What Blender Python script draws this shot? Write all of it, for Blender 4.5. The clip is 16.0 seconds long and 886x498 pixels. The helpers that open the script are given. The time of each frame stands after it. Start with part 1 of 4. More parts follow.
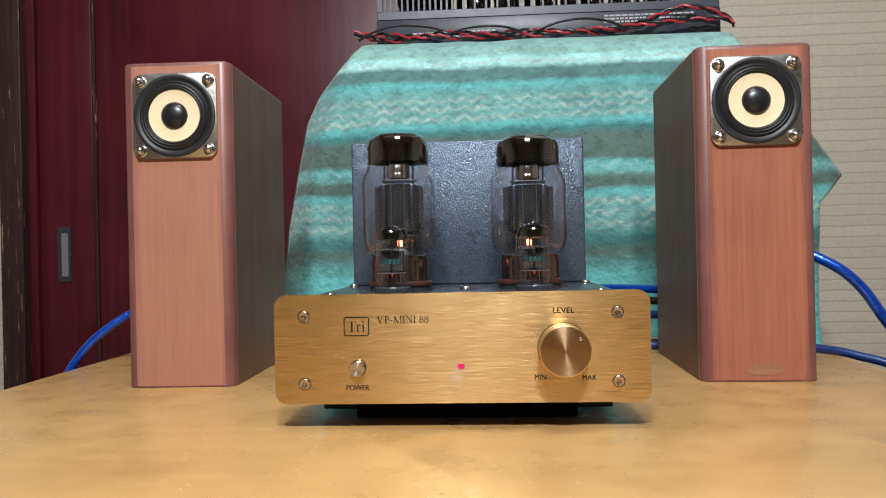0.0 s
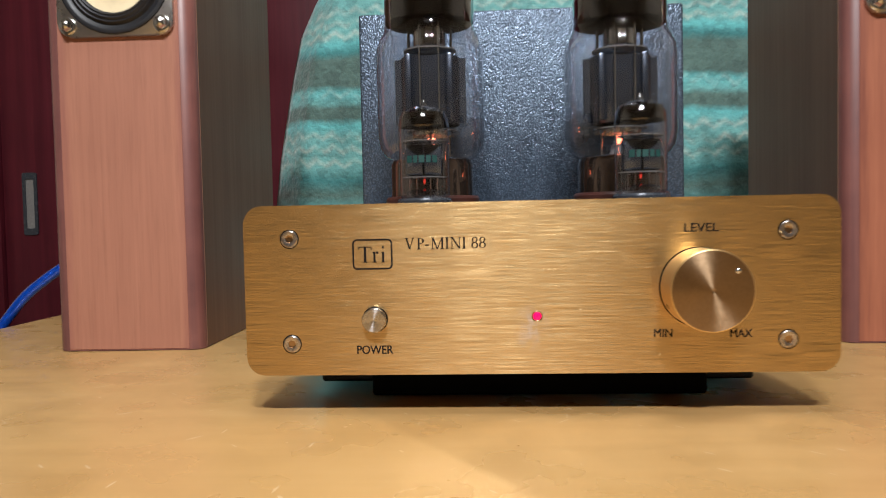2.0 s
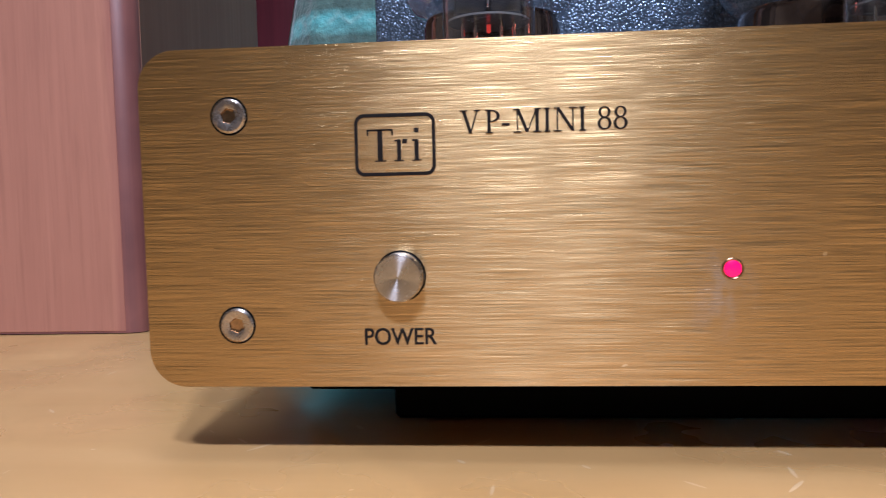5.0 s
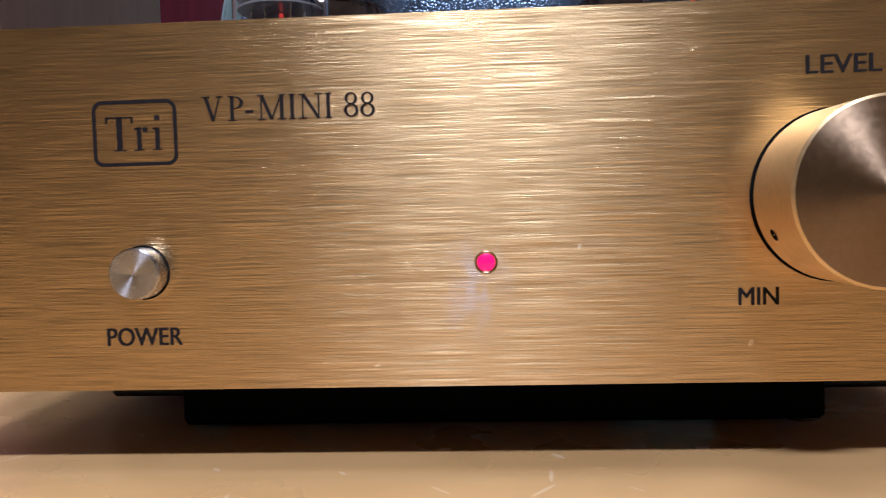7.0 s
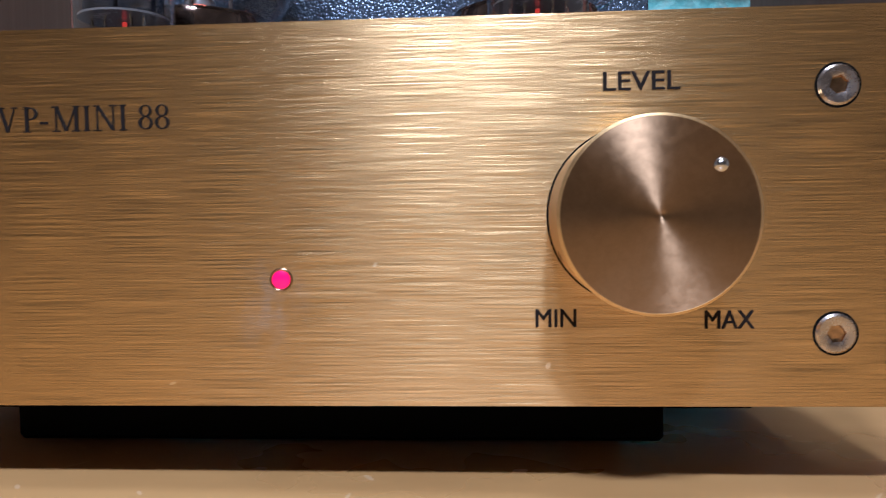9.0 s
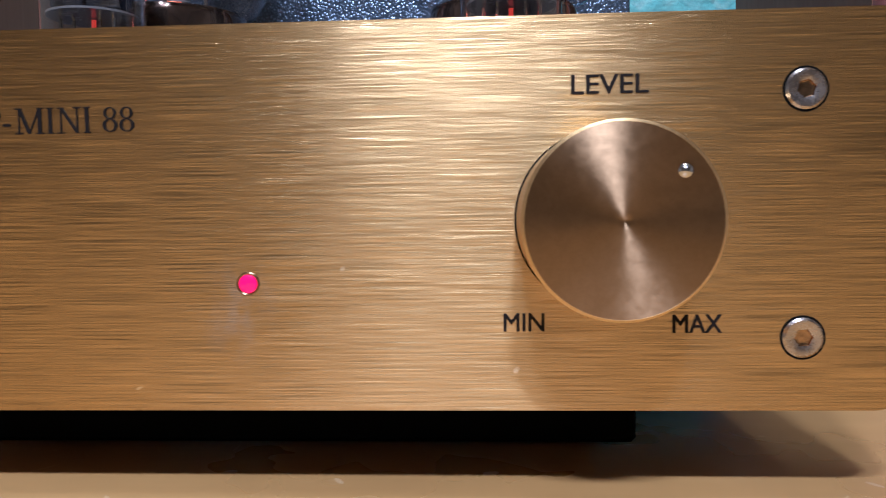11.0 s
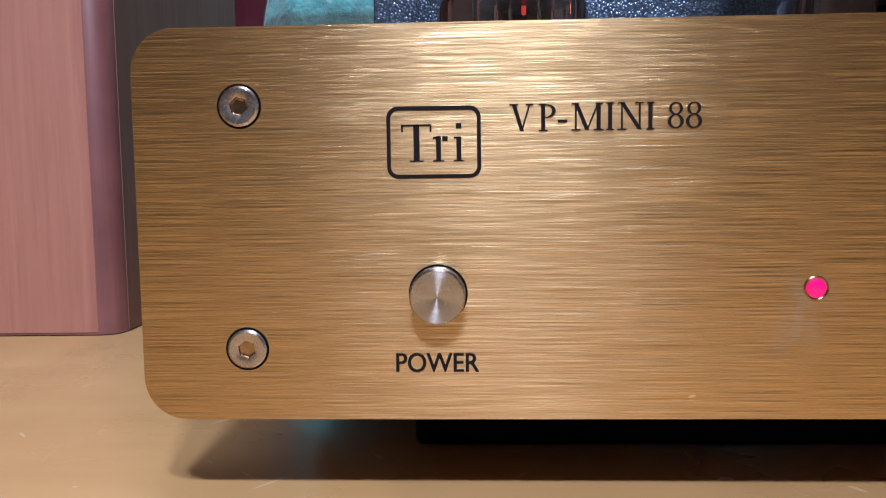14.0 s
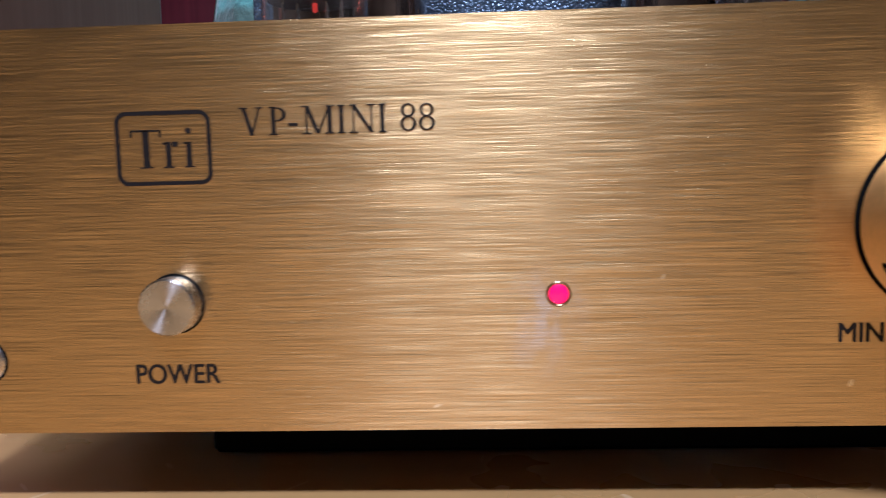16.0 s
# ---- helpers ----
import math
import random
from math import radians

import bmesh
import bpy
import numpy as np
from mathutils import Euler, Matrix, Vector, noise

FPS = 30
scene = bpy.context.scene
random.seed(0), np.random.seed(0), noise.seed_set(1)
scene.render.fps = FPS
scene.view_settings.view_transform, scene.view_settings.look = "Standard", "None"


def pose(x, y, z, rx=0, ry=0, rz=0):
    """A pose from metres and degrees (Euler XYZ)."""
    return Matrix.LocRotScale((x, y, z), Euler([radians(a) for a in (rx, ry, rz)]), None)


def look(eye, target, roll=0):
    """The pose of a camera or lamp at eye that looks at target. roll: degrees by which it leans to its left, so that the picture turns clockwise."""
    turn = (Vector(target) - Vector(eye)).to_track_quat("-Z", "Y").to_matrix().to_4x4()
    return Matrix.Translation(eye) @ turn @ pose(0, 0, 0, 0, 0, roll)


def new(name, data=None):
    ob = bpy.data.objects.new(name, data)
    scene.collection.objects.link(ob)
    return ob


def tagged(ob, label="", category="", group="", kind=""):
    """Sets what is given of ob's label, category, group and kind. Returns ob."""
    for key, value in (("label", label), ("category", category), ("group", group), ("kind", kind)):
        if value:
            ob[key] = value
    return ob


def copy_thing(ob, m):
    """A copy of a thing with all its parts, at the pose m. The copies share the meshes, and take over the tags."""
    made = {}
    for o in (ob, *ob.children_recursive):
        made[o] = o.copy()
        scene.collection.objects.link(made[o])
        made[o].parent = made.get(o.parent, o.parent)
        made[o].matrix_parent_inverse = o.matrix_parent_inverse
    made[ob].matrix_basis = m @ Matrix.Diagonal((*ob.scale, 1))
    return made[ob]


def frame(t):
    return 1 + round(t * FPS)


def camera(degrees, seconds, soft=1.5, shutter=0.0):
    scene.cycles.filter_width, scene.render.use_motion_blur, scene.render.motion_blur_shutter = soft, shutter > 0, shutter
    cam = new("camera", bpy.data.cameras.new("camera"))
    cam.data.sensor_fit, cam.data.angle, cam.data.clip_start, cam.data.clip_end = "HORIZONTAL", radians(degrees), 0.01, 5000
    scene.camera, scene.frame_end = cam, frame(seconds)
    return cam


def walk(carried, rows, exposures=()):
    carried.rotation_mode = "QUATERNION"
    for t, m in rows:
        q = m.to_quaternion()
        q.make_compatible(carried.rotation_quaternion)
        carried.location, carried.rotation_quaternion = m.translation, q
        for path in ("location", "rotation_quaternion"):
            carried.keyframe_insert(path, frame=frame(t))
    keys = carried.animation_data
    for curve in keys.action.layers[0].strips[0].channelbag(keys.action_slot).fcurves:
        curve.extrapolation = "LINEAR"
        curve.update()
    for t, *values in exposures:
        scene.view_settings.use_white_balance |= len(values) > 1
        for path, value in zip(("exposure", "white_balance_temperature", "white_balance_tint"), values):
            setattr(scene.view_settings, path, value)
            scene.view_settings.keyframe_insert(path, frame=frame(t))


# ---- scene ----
# the camera and its path: seconds, eye, yaw, pitch, roll
cam = camera(60.5, 16.0, soft=1.1, shutter=0.4)
PATH = [
    (0, 0.02085, -0.46103, 0.10984, 3.649, 0.051, -1.210),
    (0.5, 0.02043, -0.45187, 0.10832, 3.358, -0.198, -1.164),
    (1, 0.01120, -0.41452, 0.10049, 3.158, -0.765, -1.166),
    (1.5, -0.00423, -0.35053, 0.08174, 3.385, -1.692, -1.129),
    (2, -0.01606, -0.29409, 0.07787, 3.689, -2.408, -1.213),
    (2.5, -0.02950, -0.23338, 0.06368, 3.890, -3.308, -1.531),
    (3, -0.04197, -0.19086, 0.05913, 4.659, -3.691, -1.536),
    (4.1, -0.05400, -0.15700, 0.05400, 5.000, -3.700, -1.400),
    (5.5, -0.02840, -0.14318, 0.05191, 4.915, -3.750, -1.226),
    (6, -0.01690, -0.14101, 0.04952, 4.052, -3.128, -1.392),
    (6.5, -0.00734, -0.13894, 0.05052, 3.917, -3.721, -1.394),
    (7, 0.00105, -0.13650, 0.04814, 3.293, -2.834, -1.511),
    (7.5, 0.01292, -0.13454, 0.04997, 3.591, -3.106, -1.425),
    (8, 0.02097, -0.13359, 0.05036, 3.921, -2.915, -1.138),
    (8.5, 0.02997, -0.13201, 0.04864, 3.898, -2.490, -0.925),
    (9, 0.03819, -0.13109, 0.04986, 3.790, -2.602, -0.840),
    (9.2, 0.04316, -0.13036, 0.05099, 3.871, -2.587, -0.783),
    (10.3, 0.05300, -0.13000, 0.05150, 3.600, -2.950, -0.800),
    (11.5, 0.02816, -0.12993, 0.05249, 3.083, -3.506, -0.853),
    (12, 0.01306, -0.12949, 0.05266, 3.803, -3.664, -0.846),
    (12.5, -0.00580, -0.12969, 0.05421, 3.220, -4.351, -0.761),
    (13, -0.02220, -0.12913, 0.05393, 4.285, -4.265, -0.683),
    (13.5, -0.04568, -0.13028, 0.05472, 2.183, -4.541, -0.752),
    (14, -0.05606, -0.12819, 0.05712, 2.377, -4.975, -0.751),
    (14.5, -0.05443, -0.12799, 0.05673, 2.201, -4.651, -0.686),
    (15, -0.04672, -0.12784, 0.05569, 1.881, -4.561, -0.607),
    (15.5, -0.02968, -0.12468, 0.05749, 3.305, -5.433, -0.851),
    (16, -0.01153, -0.12228, 0.05877, 2.858, -5.725, -1.489),
]
EXPOSURE = [(0.0, 0.08, 5850, 9), (1.0, 0.06, 5850, 9), (3.0, -0.06, 5950, 12), (5.5, -0.06, 4900, 19), (16.0, -0.10, 4900, 19)]
walk(cam, [(t, pose(x, y, z, 90 + pitch, 0, yaw) @ pose(0, 0, 0, 0, 0, roll)) for t, x, y, z, yaw, pitch, roll in PATH], EXPOSURE)

# ---------------------------------------------------------------- light
world = bpy.data.worlds.new("room_air")
scene.world = world
world.use_nodes = True
world.node_tree.nodes["Background"].inputs["Color"].default_value = (0.9, 0.85, 0.78, 1)
world.node_tree.nodes["Background"].inputs["Strength"].default_value = 0.05

LAMP_X, LAMP_Y, LAMP_Z = 0.02, -0.95, 1.17
for dx in (-0.105, 0.105):
    bulb_light = bpy.data.lights.new("lamp_bulb_light", "AREA")
    bulb_light.shape, bulb_light.size, bulb_light.size_y = "RECTANGLE", 0.11, 0.075
    bulb_light.energy, bulb_light.color = 16.2, (1.0, 0.955, 0.89)
    ob = new("lamp_bulb_light", bulb_light)
    ob.matrix_world = look((LAMP_X + dx, LAMP_Y, LAMP_Z), (LAMP_X + dx, 0.0, 0.05))
ROOM_X, ROOM_Y, ROOM_Z = 0.05, -0.28, 1.52
room_light = bpy.data.lights.new("ceiling_light", "AREA")
room_light.shape, room_light.size = "DISK", 0.42
room_light.energy, room_light.color = 6.8, (1.0, 0.985, 0.95)
new("ceiling_light", room_light).matrix_world = pose(ROOM_X, ROOM_Y, ROOM_Z)


# ---------------------------------------------------------------- materials
def material(name):
    m = bpy.data.materials.new(name)
    m.use_nodes = True
    nodes = m.node_tree.nodes
    return m, nodes, m.node_tree.links, nodes["Principled BSDF"]


def coords(nodes, links, scale=(1, 1, 1), rotation=(0, 0, 0)):
    tc, mp = nodes.new("ShaderNodeTexCoord"), nodes.new("ShaderNodeMapping")
    mp.inputs["Scale"].default_value = scale
    mp.inputs["Rotation"].default_value = rotation
    links.new(tc.outputs["Object"], mp.inputs["Vector"])
    return mp.outputs["Vector"]


def noise_tex(nodes, links, vector, scale=1.0, detail=3.0, rough=0.55):
    n = nodes.new("ShaderNodeTexNoise")
    n.inputs["Scale"].default_value, n.inputs["Detail"].default_value, n.inputs["Roughness"].default_value = scale, detail, rough
    links.new(vector, n.inputs["Vector"])
    return n.outputs["Fac"]


def ramp(nodes, links, fac, stops):
    r = nodes.new("ShaderNodeValToRGB")
    while len(r.color_ramp.elements) < len(stops):
        r.color_ramp.elements.new(0.5)
    for e, (p, c) in zip(r.color_ramp.elements, stops):
        e.position, e.color = p, (*c, 1) if len(c) == 3 else c
    links.new(fac, r.inputs["Fac"])
    return r.outputs["Color"]


def grey(v):
    return (v, v, v)


def bump(nodes, links, bsdf, height, strength, distance, under=None):
    b = nodes.new("ShaderNodeBump")
    b.inputs["Strength"].default_value, b.inputs["Distance"].default_value = strength, distance
    links.new(height, b.inputs["Height"])
    if under:
        links.new(under, b.inputs["Normal"])
    if bsdf:
        links.new(b.outputs["Normal"], bsdf.inputs["Normal"])
    return b.outputs["Normal"]


def math_node(nodes, links, op, a, b=None, c=None):
    n = nodes.new("ShaderNodeMath")
    n.operation = op
    for i, v in enumerate((a, b, c)):
        if v is None:
            continue
        if isinstance(v, (int, float)):
            n.inputs[i].default_value = v
        else:
            links.new(v, n.inputs[i])
    return n.outputs[0]


def mix_color(nodes, links, fac, a, b, blend="MIX"):
    n = nodes.new("ShaderNodeMix")
    n.data_type, n.blend_type = "RGBA", blend
    for key, v in ((0, fac), (6, a), (7, b)):
        if isinstance(v, (int, float)):
            n.inputs[key].default_value = v
        elif isinstance(v, tuple):
            n.inputs[key].default_value = (*v, 1)
        else:
            links.new(v, n.inputs[key])
    return n.outputs[2]


def plain(name, color, rough=0.5, metal=0.0, vary=0.12, scale=60.0, bumpy=0.0, coat=0.0):
    """A surface with slight mottling at two scales."""
    m, nodes, links, bsdf = material(name)
    v = coords(nodes, links)
    n1 = noise_tex(nodes, links, v, scale, 4)
    n2 = noise_tex(nodes, links, v, scale * 7, 3)
    f = math_node(nodes, links, "MULTIPLY_ADD", n2, 0.4, math_node(nodes, links, "MULTIPLY", n1, 0.6))
    lo, hi = tuple(c * (1 - vary) for c in color), tuple(min(1, c * (1 + vary)) for c in color)
    links.new(ramp(nodes, links, f, [(0.3, lo), (0.7, hi)]), bsdf.inputs["Base Color"])
    links.new(ramp(nodes, links, f, [(0.3, grey(max(0.02, rough - 0.06))), (0.7, grey(min(1, rough + 0.06)))]), bsdf.inputs["Roughness"])
    bsdf.inputs["Metallic"].default_value = metal
    bsdf.inputs["Coat Weight"].default_value = coat
    if bumpy:
        bump(nodes, links, bsdf, n2, bumpy, 0.0006)
    return m


def dashes(nodes, links, scale, turn, reach, share):
    """Sparse short straight marks, as a 0 to 1 mask."""
    w = nodes.new("ShaderNodeTexVoronoi")
    w.inputs["Scale"].default_value = 1.0
    tc, mp = nodes.new("ShaderNodeTexCoord"), nodes.new("ShaderNodeMapping")
    mp.vector_type = "TEXTURE"
    mp.inputs["Rotation"].default_value, mp.inputs["Scale"].default_value = turn, tuple(1 / c for c in scale)
    links.new(tc.outputs["Object"], mp.inputs["Vector"])
    links.new(mp.outputs["Vector"], w.inputs["Vector"])
    sep = nodes.new("ShaderNodeSeparateColor")
    links.new(w.outputs["Color"], sep.inputs[0])
    return math_node(nodes, links, "MULTIPLY", math_node(nodes, links, "LESS_THAN", w.outputs["Distance"], reach), math_node(nodes, links, "GREATER_THAN", sep.outputs[0], 1 - share))


def brushed(name, color, rough, along, aniso, turn, axis, streak=0.35, fine=0.3, marks=False):
    """Brushed metal: long fine scratches run along one axis."""
    m, nodes, links, bsdf = material(name)
    n1 = noise_tex(nodes, links, coords(nodes, links, along), 1.0, 3, 0.65)
    n2 = noise_tex(nodes, links, coords(nodes, links, tuple(a * 0.42 for a in along)), 1.0, 2)
    n3 = noise_tex(nodes, links, coords(nodes, links, tuple(a * 0.13 for a in along)), 1.0, 2)
    blot = noise_tex(nodes, links, coords(nodes, links), 35.0, 3)
    f = math_node(nodes, links, "MULTIPLY_ADD", n1, 0.68, math_node(nodes, links, "MULTIPLY_ADD", n2, 0.27, math_node(nodes, links, "MULTIPLY", n3, 0.05)))
    lo, hi = tuple(c * (1 - streak) for c in color), tuple(min(1, c * (1 + streak)) for c in color)
    col = ramp(nodes, links, f, [(0.40, lo), (0.60, hi)])
    k = 0.12 if marks else 0.0
    g = math_node(nodes, links, "MULTIPLY_ADD", blot, k, math_node(nodes, links, "MULTIPLY", f, 1 - k))
    rgh = ramp(nodes, links, g, [(0.40, grey(rough * (0.74 if marks else 0.92))), (0.60, grey(rough * (1.20 if marks else 1.08)))])
    if marks:
        # nicks, and a wiped smear round the pilot light
        nick = math_node(nodes, links, "MAXIMUM", dashes(nodes, links, (230, 1, 150), (0, 0.5, 0), 0.10, 0.030), dashes(nodes, links, (90, 1, 260), (0, -0.35, 0), 0.09, 0.018))
        col = mix_color(nodes, links, math_node(nodes, links, "MULTIPLY", nick, 0.7), col, (0.95, 0.82, 0.60))
        tc, mp, ln = nodes.new("ShaderNodeTexCoord"), nodes.new("ShaderNodeMapping"), nodes.new("ShaderNodeVectorMath")
        mp.inputs["Location"].default_value = (0.0012 * 110, 0, -0.0345 * 80)
        mp.inputs["Scale"].default_value = (110, 0, 80)
        ln.operation = "LENGTH"
        links.new(tc.outputs["Object"], mp.inputs["Vector"])
        links.new(mp.outputs["Vector"], ln.inputs[0])
        cloud = noise_tex(nodes, links, coords(nodes, links, (230, 1, 150)), 1.0, 3)
        smear = math_node(nodes, links, "MULTIPLY", ramp(nodes, links, ln.outputs["Value"], [(0.1, grey(1)), (0.85, grey(0))]), ramp(nodes, links, cloud, [(0.42, grey(0)), (0.62, grey(0.55))]))
        col = mix_color(nodes, links, smear, col, (0.62, 0.62, 0.72))
    links.new(col, bsdf.inputs["Base Color"])
    links.new(rgh, bsdf.inputs["Roughness"])
    bsdf.inputs["Metallic"].default_value = 1.0
    bsdf.inputs["Anisotropic"].default_value = aniso
    bsdf.inputs["Anisotropic Rotation"].default_value = turn
    tan = nodes.new("ShaderNodeTangent")
    tan.direction_type, tan.axis = "RADIAL", axis
    links.new(tan.outputs["Tangent"], bsdf.inputs["Tangent"])
    relief = bump(nodes, links, None, f, fine, 0.000032 if marks else 0.00005)
    if marks:
        # every scratch leans a little sideways and more up or down, so that a highlight frays into glinting streaks
        lean1 = noise_tex(nodes, links, coords(nodes, links, (70, 1, 9500)), 1.0, 2, 0.6)
        lean2 = noise_tex(nodes, links, coords(nodes, links, (40, 1, 2100)), 1.0, 2, 0.6)
        lean = math_node(nodes, links, "MULTIPLY_ADD", lean2, 0.25, math_node(nodes, links, "MULTIPLY", lean1, 0.75))
        side, add = nodes.new("ShaderNodeCombineXYZ"), nodes.new("ShaderNodeVectorMath")
        links.new(math_node(nodes, links, "MULTIPLY_ADD", lean, 0.30, -0.15), side.inputs["X"])
        pitch = noise_tex(nodes, links, coords(nodes, links, (60, 1, 7500)), 1.0, 1, 0.6)
        links.new(math_node(nodes, links, "MULTIPLY_ADD", pitch, 0.75, -0.375), side.inputs["Z"])
        add.operation = "ADD"
        links.new(relief, add.inputs[0])
        links.new(side.outputs[0], add.inputs[1])
        unit = nodes.new("ShaderNodeVectorMath")
        unit.operation = "NORMALIZE"
        links.new(add.outputs[0], unit.inputs[0])
        relief = unit.outputs[0]
        # a worn, broader sheen under the scratches
        sheen, both = nodes.new("ShaderNodeBsdfPrincipled"), nodes.new("ShaderNodeMixShader")
        links.new(mix_color(nodes, links, 1.0, col, (0.98, 0.85, 0.60), "MULTIPLY"), sheen.inputs["Base Color"])
        sheen.inputs["Roughness"].default_value, sheen.inputs["Metallic"].default_value = 0.42, 1.0
        sheen.inputs["Anisotropic"].default_value, sheen.inputs["Anisotropic Rotation"].default_value = 0.6, turn
        links.new(tan.outputs["Tangent"], sheen.inputs["Tangent"])
        both.inputs[0].default_value = 0.15
        links.new(bsdf.outputs[0], both.inputs[1])
        links.new(sheen.outputs[0], both.inputs[2])
        links.new(both.outputs[0], nodes["Material Output"].inputs["Surface"])
    links.new(relief, bsdf.inputs["Normal"])
    return m


def wood(name, dark, light, grain_axis="Z", rough=0.45, ring=14.0, coat=0.0, fine=0.12):
    """Straight-grained wood with pores and slow colour drift."""
    m, nodes, links, bsdf = material(name)
    s = {"X": (6, 260, 260), "Y": (260, 6, 260), "Z": (260, 260, 6)}[grain_axis]
    v1, v2 = coords(nodes, links, s), coords(nodes, links, tuple(c * 0.16 for c in s))
    n1, n2 = noise_tex(nodes, links, v1, 1.0, 4, 0.65), noise_tex(nodes, links, v2, 1.0, 3)
    slow = noise_tex(nodes, links, coords(nodes, links), ring, 3)
    f = math_node(nodes, links, "MULTIPLY_ADD", n1, 0.35, math_node(nodes, links, "MULTIPLY_ADD", n2, 0.35, math_node(nodes, links, "MULTIPLY", slow, 0.3)))
    links.new(ramp(nodes, links, f, [(0.32, dark), (0.68, light)]), bsdf.inputs["Base Color"])
    links.new(ramp(nodes, links, f, [(0.3, grey(rough + 0.08)), (0.7, grey(rough - 0.08))]), bsdf.inputs["Roughness"])
    bsdf.inputs["Coat Weight"].default_value, bsdf.inputs["Coat Roughness"].default_value = coat, 0.15
    bump(nodes, links, bsdf, n1, fine, 0.0004)
    return m


def cedar(name, dark, light, stain):
    """Straight-grained cedar with short darker flecks, and stain rubbed in unevenly towards both long edges."""
    m = wood(name, dark, light, "Z", 0.46, 11.0)
    nodes, links = m.node_tree.nodes, m.node_tree.links
    bsdf = nodes["Principled BSDF"]
    base = bsdf.inputs["Base Color"].links[0].from_socket
    fleck = noise_tex(nodes, links, coords(nodes, links, (420, 420, 22)), 1.0, 3, 0.7)
    base = mix_color(nodes, links, ramp(nodes, links, fleck, [(0.50, grey(0)), (0.74, grey(0.30))]), base, tuple(c * 0.66 for c in dark))
    tc, sep = nodes.new("ShaderNodeTexCoord"), nodes.new("ShaderNodeSeparateXYZ")
    links.new(tc.outputs["Object"], sep.inputs[0])
    rough_edge = noise_tex(nodes, links, coords(nodes, links, (160, 160, 12)), 1.0, 4, 0.7)
    reach = math_node(nodes, links, "MULTIPLY_ADD", rough_edge, 0.018, math_node(nodes, links, "ABSOLUTE", sep.outputs["X"]))
    rim = ramp(nodes, links, math_node(nodes, links, "MULTIPLY", reach, 20.0), [(0.80, grey(0)), (0.98, grey(0.75))])
    links.new(mix_color(nodes, links, rim, base, stain), bsdf.inputs["Base Color"])
    return m


def thin_glass(name, tint=(0.97, 0.975, 0.98), gloss=0.03):
    m, nodes, links, bsdf = material(name)
    nodes.remove(bsdf)
    clear, shine, mix, lw = (nodes.new(k) for k in ("ShaderNodeBsdfTransparent", "ShaderNodeBsdfGlossy", "ShaderNodeMixShader", "ShaderNodeLayerWeight"))
    clear.inputs["Color"].default_value = (*tint, 1)
    shine.inputs["Roughness"].default_value = gloss
    lw.inputs["Blend"].default_value = 0.5
    edge = math_node(nodes, links, "POWER", lw.outputs["Facing"], 2.6)
    links.new(math_node(nodes, links, "MULTIPLY_ADD", edge, 0.80, 0.085), mix.inputs[0])
    links.new(clear.outputs[0], mix.inputs[1])
    links.new(shine.outputs[0], mix.inputs[2])
    links.new(mix.outputs[0], nodes["Material Output"].inputs["Surface"])
    return m


def glowing(name, color, strength):
    m, nodes, links, bsdf = material(name)
    bsdf.inputs["Base Color"].default_value = (*color, 1)
    bsdf.inputs["Emission Color"].default_value = (*color, 1)
    bsdf.inputs["Emission Strength"].default_value = strength
    bsdf.inputs["Roughness"].default_value = 0.25
    return m


def hammered(name, color):
    m, nodes, links, bsdf = material(name)
    v = coords(nodes, links)
    cells = nodes.new("ShaderNodeTexVoronoi")
    cells.feature = "SMOOTH_F1"
    cells.inputs["Scale"].default_value, cells.inputs["Smoothness"].default_value = 980.0, 0.35
    links.new(v, cells.inputs["Vector"])
    n = math_node(nodes, links, "MULTIPLY_ADD", noise_tex(nodes, links, v, 1500.0, 2, 0.5), 0.35, math_node(nodes, links, "SUBTRACT", 0.75, cells.outputs["Distance"]))
    wide = noise_tex(nodes, links, v, 30.0, 3)
    lo, hi = tuple(c * 0.78 for c in color), tuple(c * 1.3 for c in color)
    links.new(ramp(nodes, links, n, [(0.40, lo), (0.60, hi)]), bsdf.inputs["Base Color"])
    links.new(ramp(nodes, links, wide, [(0.3, grey(0.22)), (0.7, grey(0.32))]), bsdf.inputs["Roughness"])
    bsdf.inputs["Metallic"].default_value = 0.55
    bump(nodes, links, bsdf, n, 0.8, 0.00042)
    return m


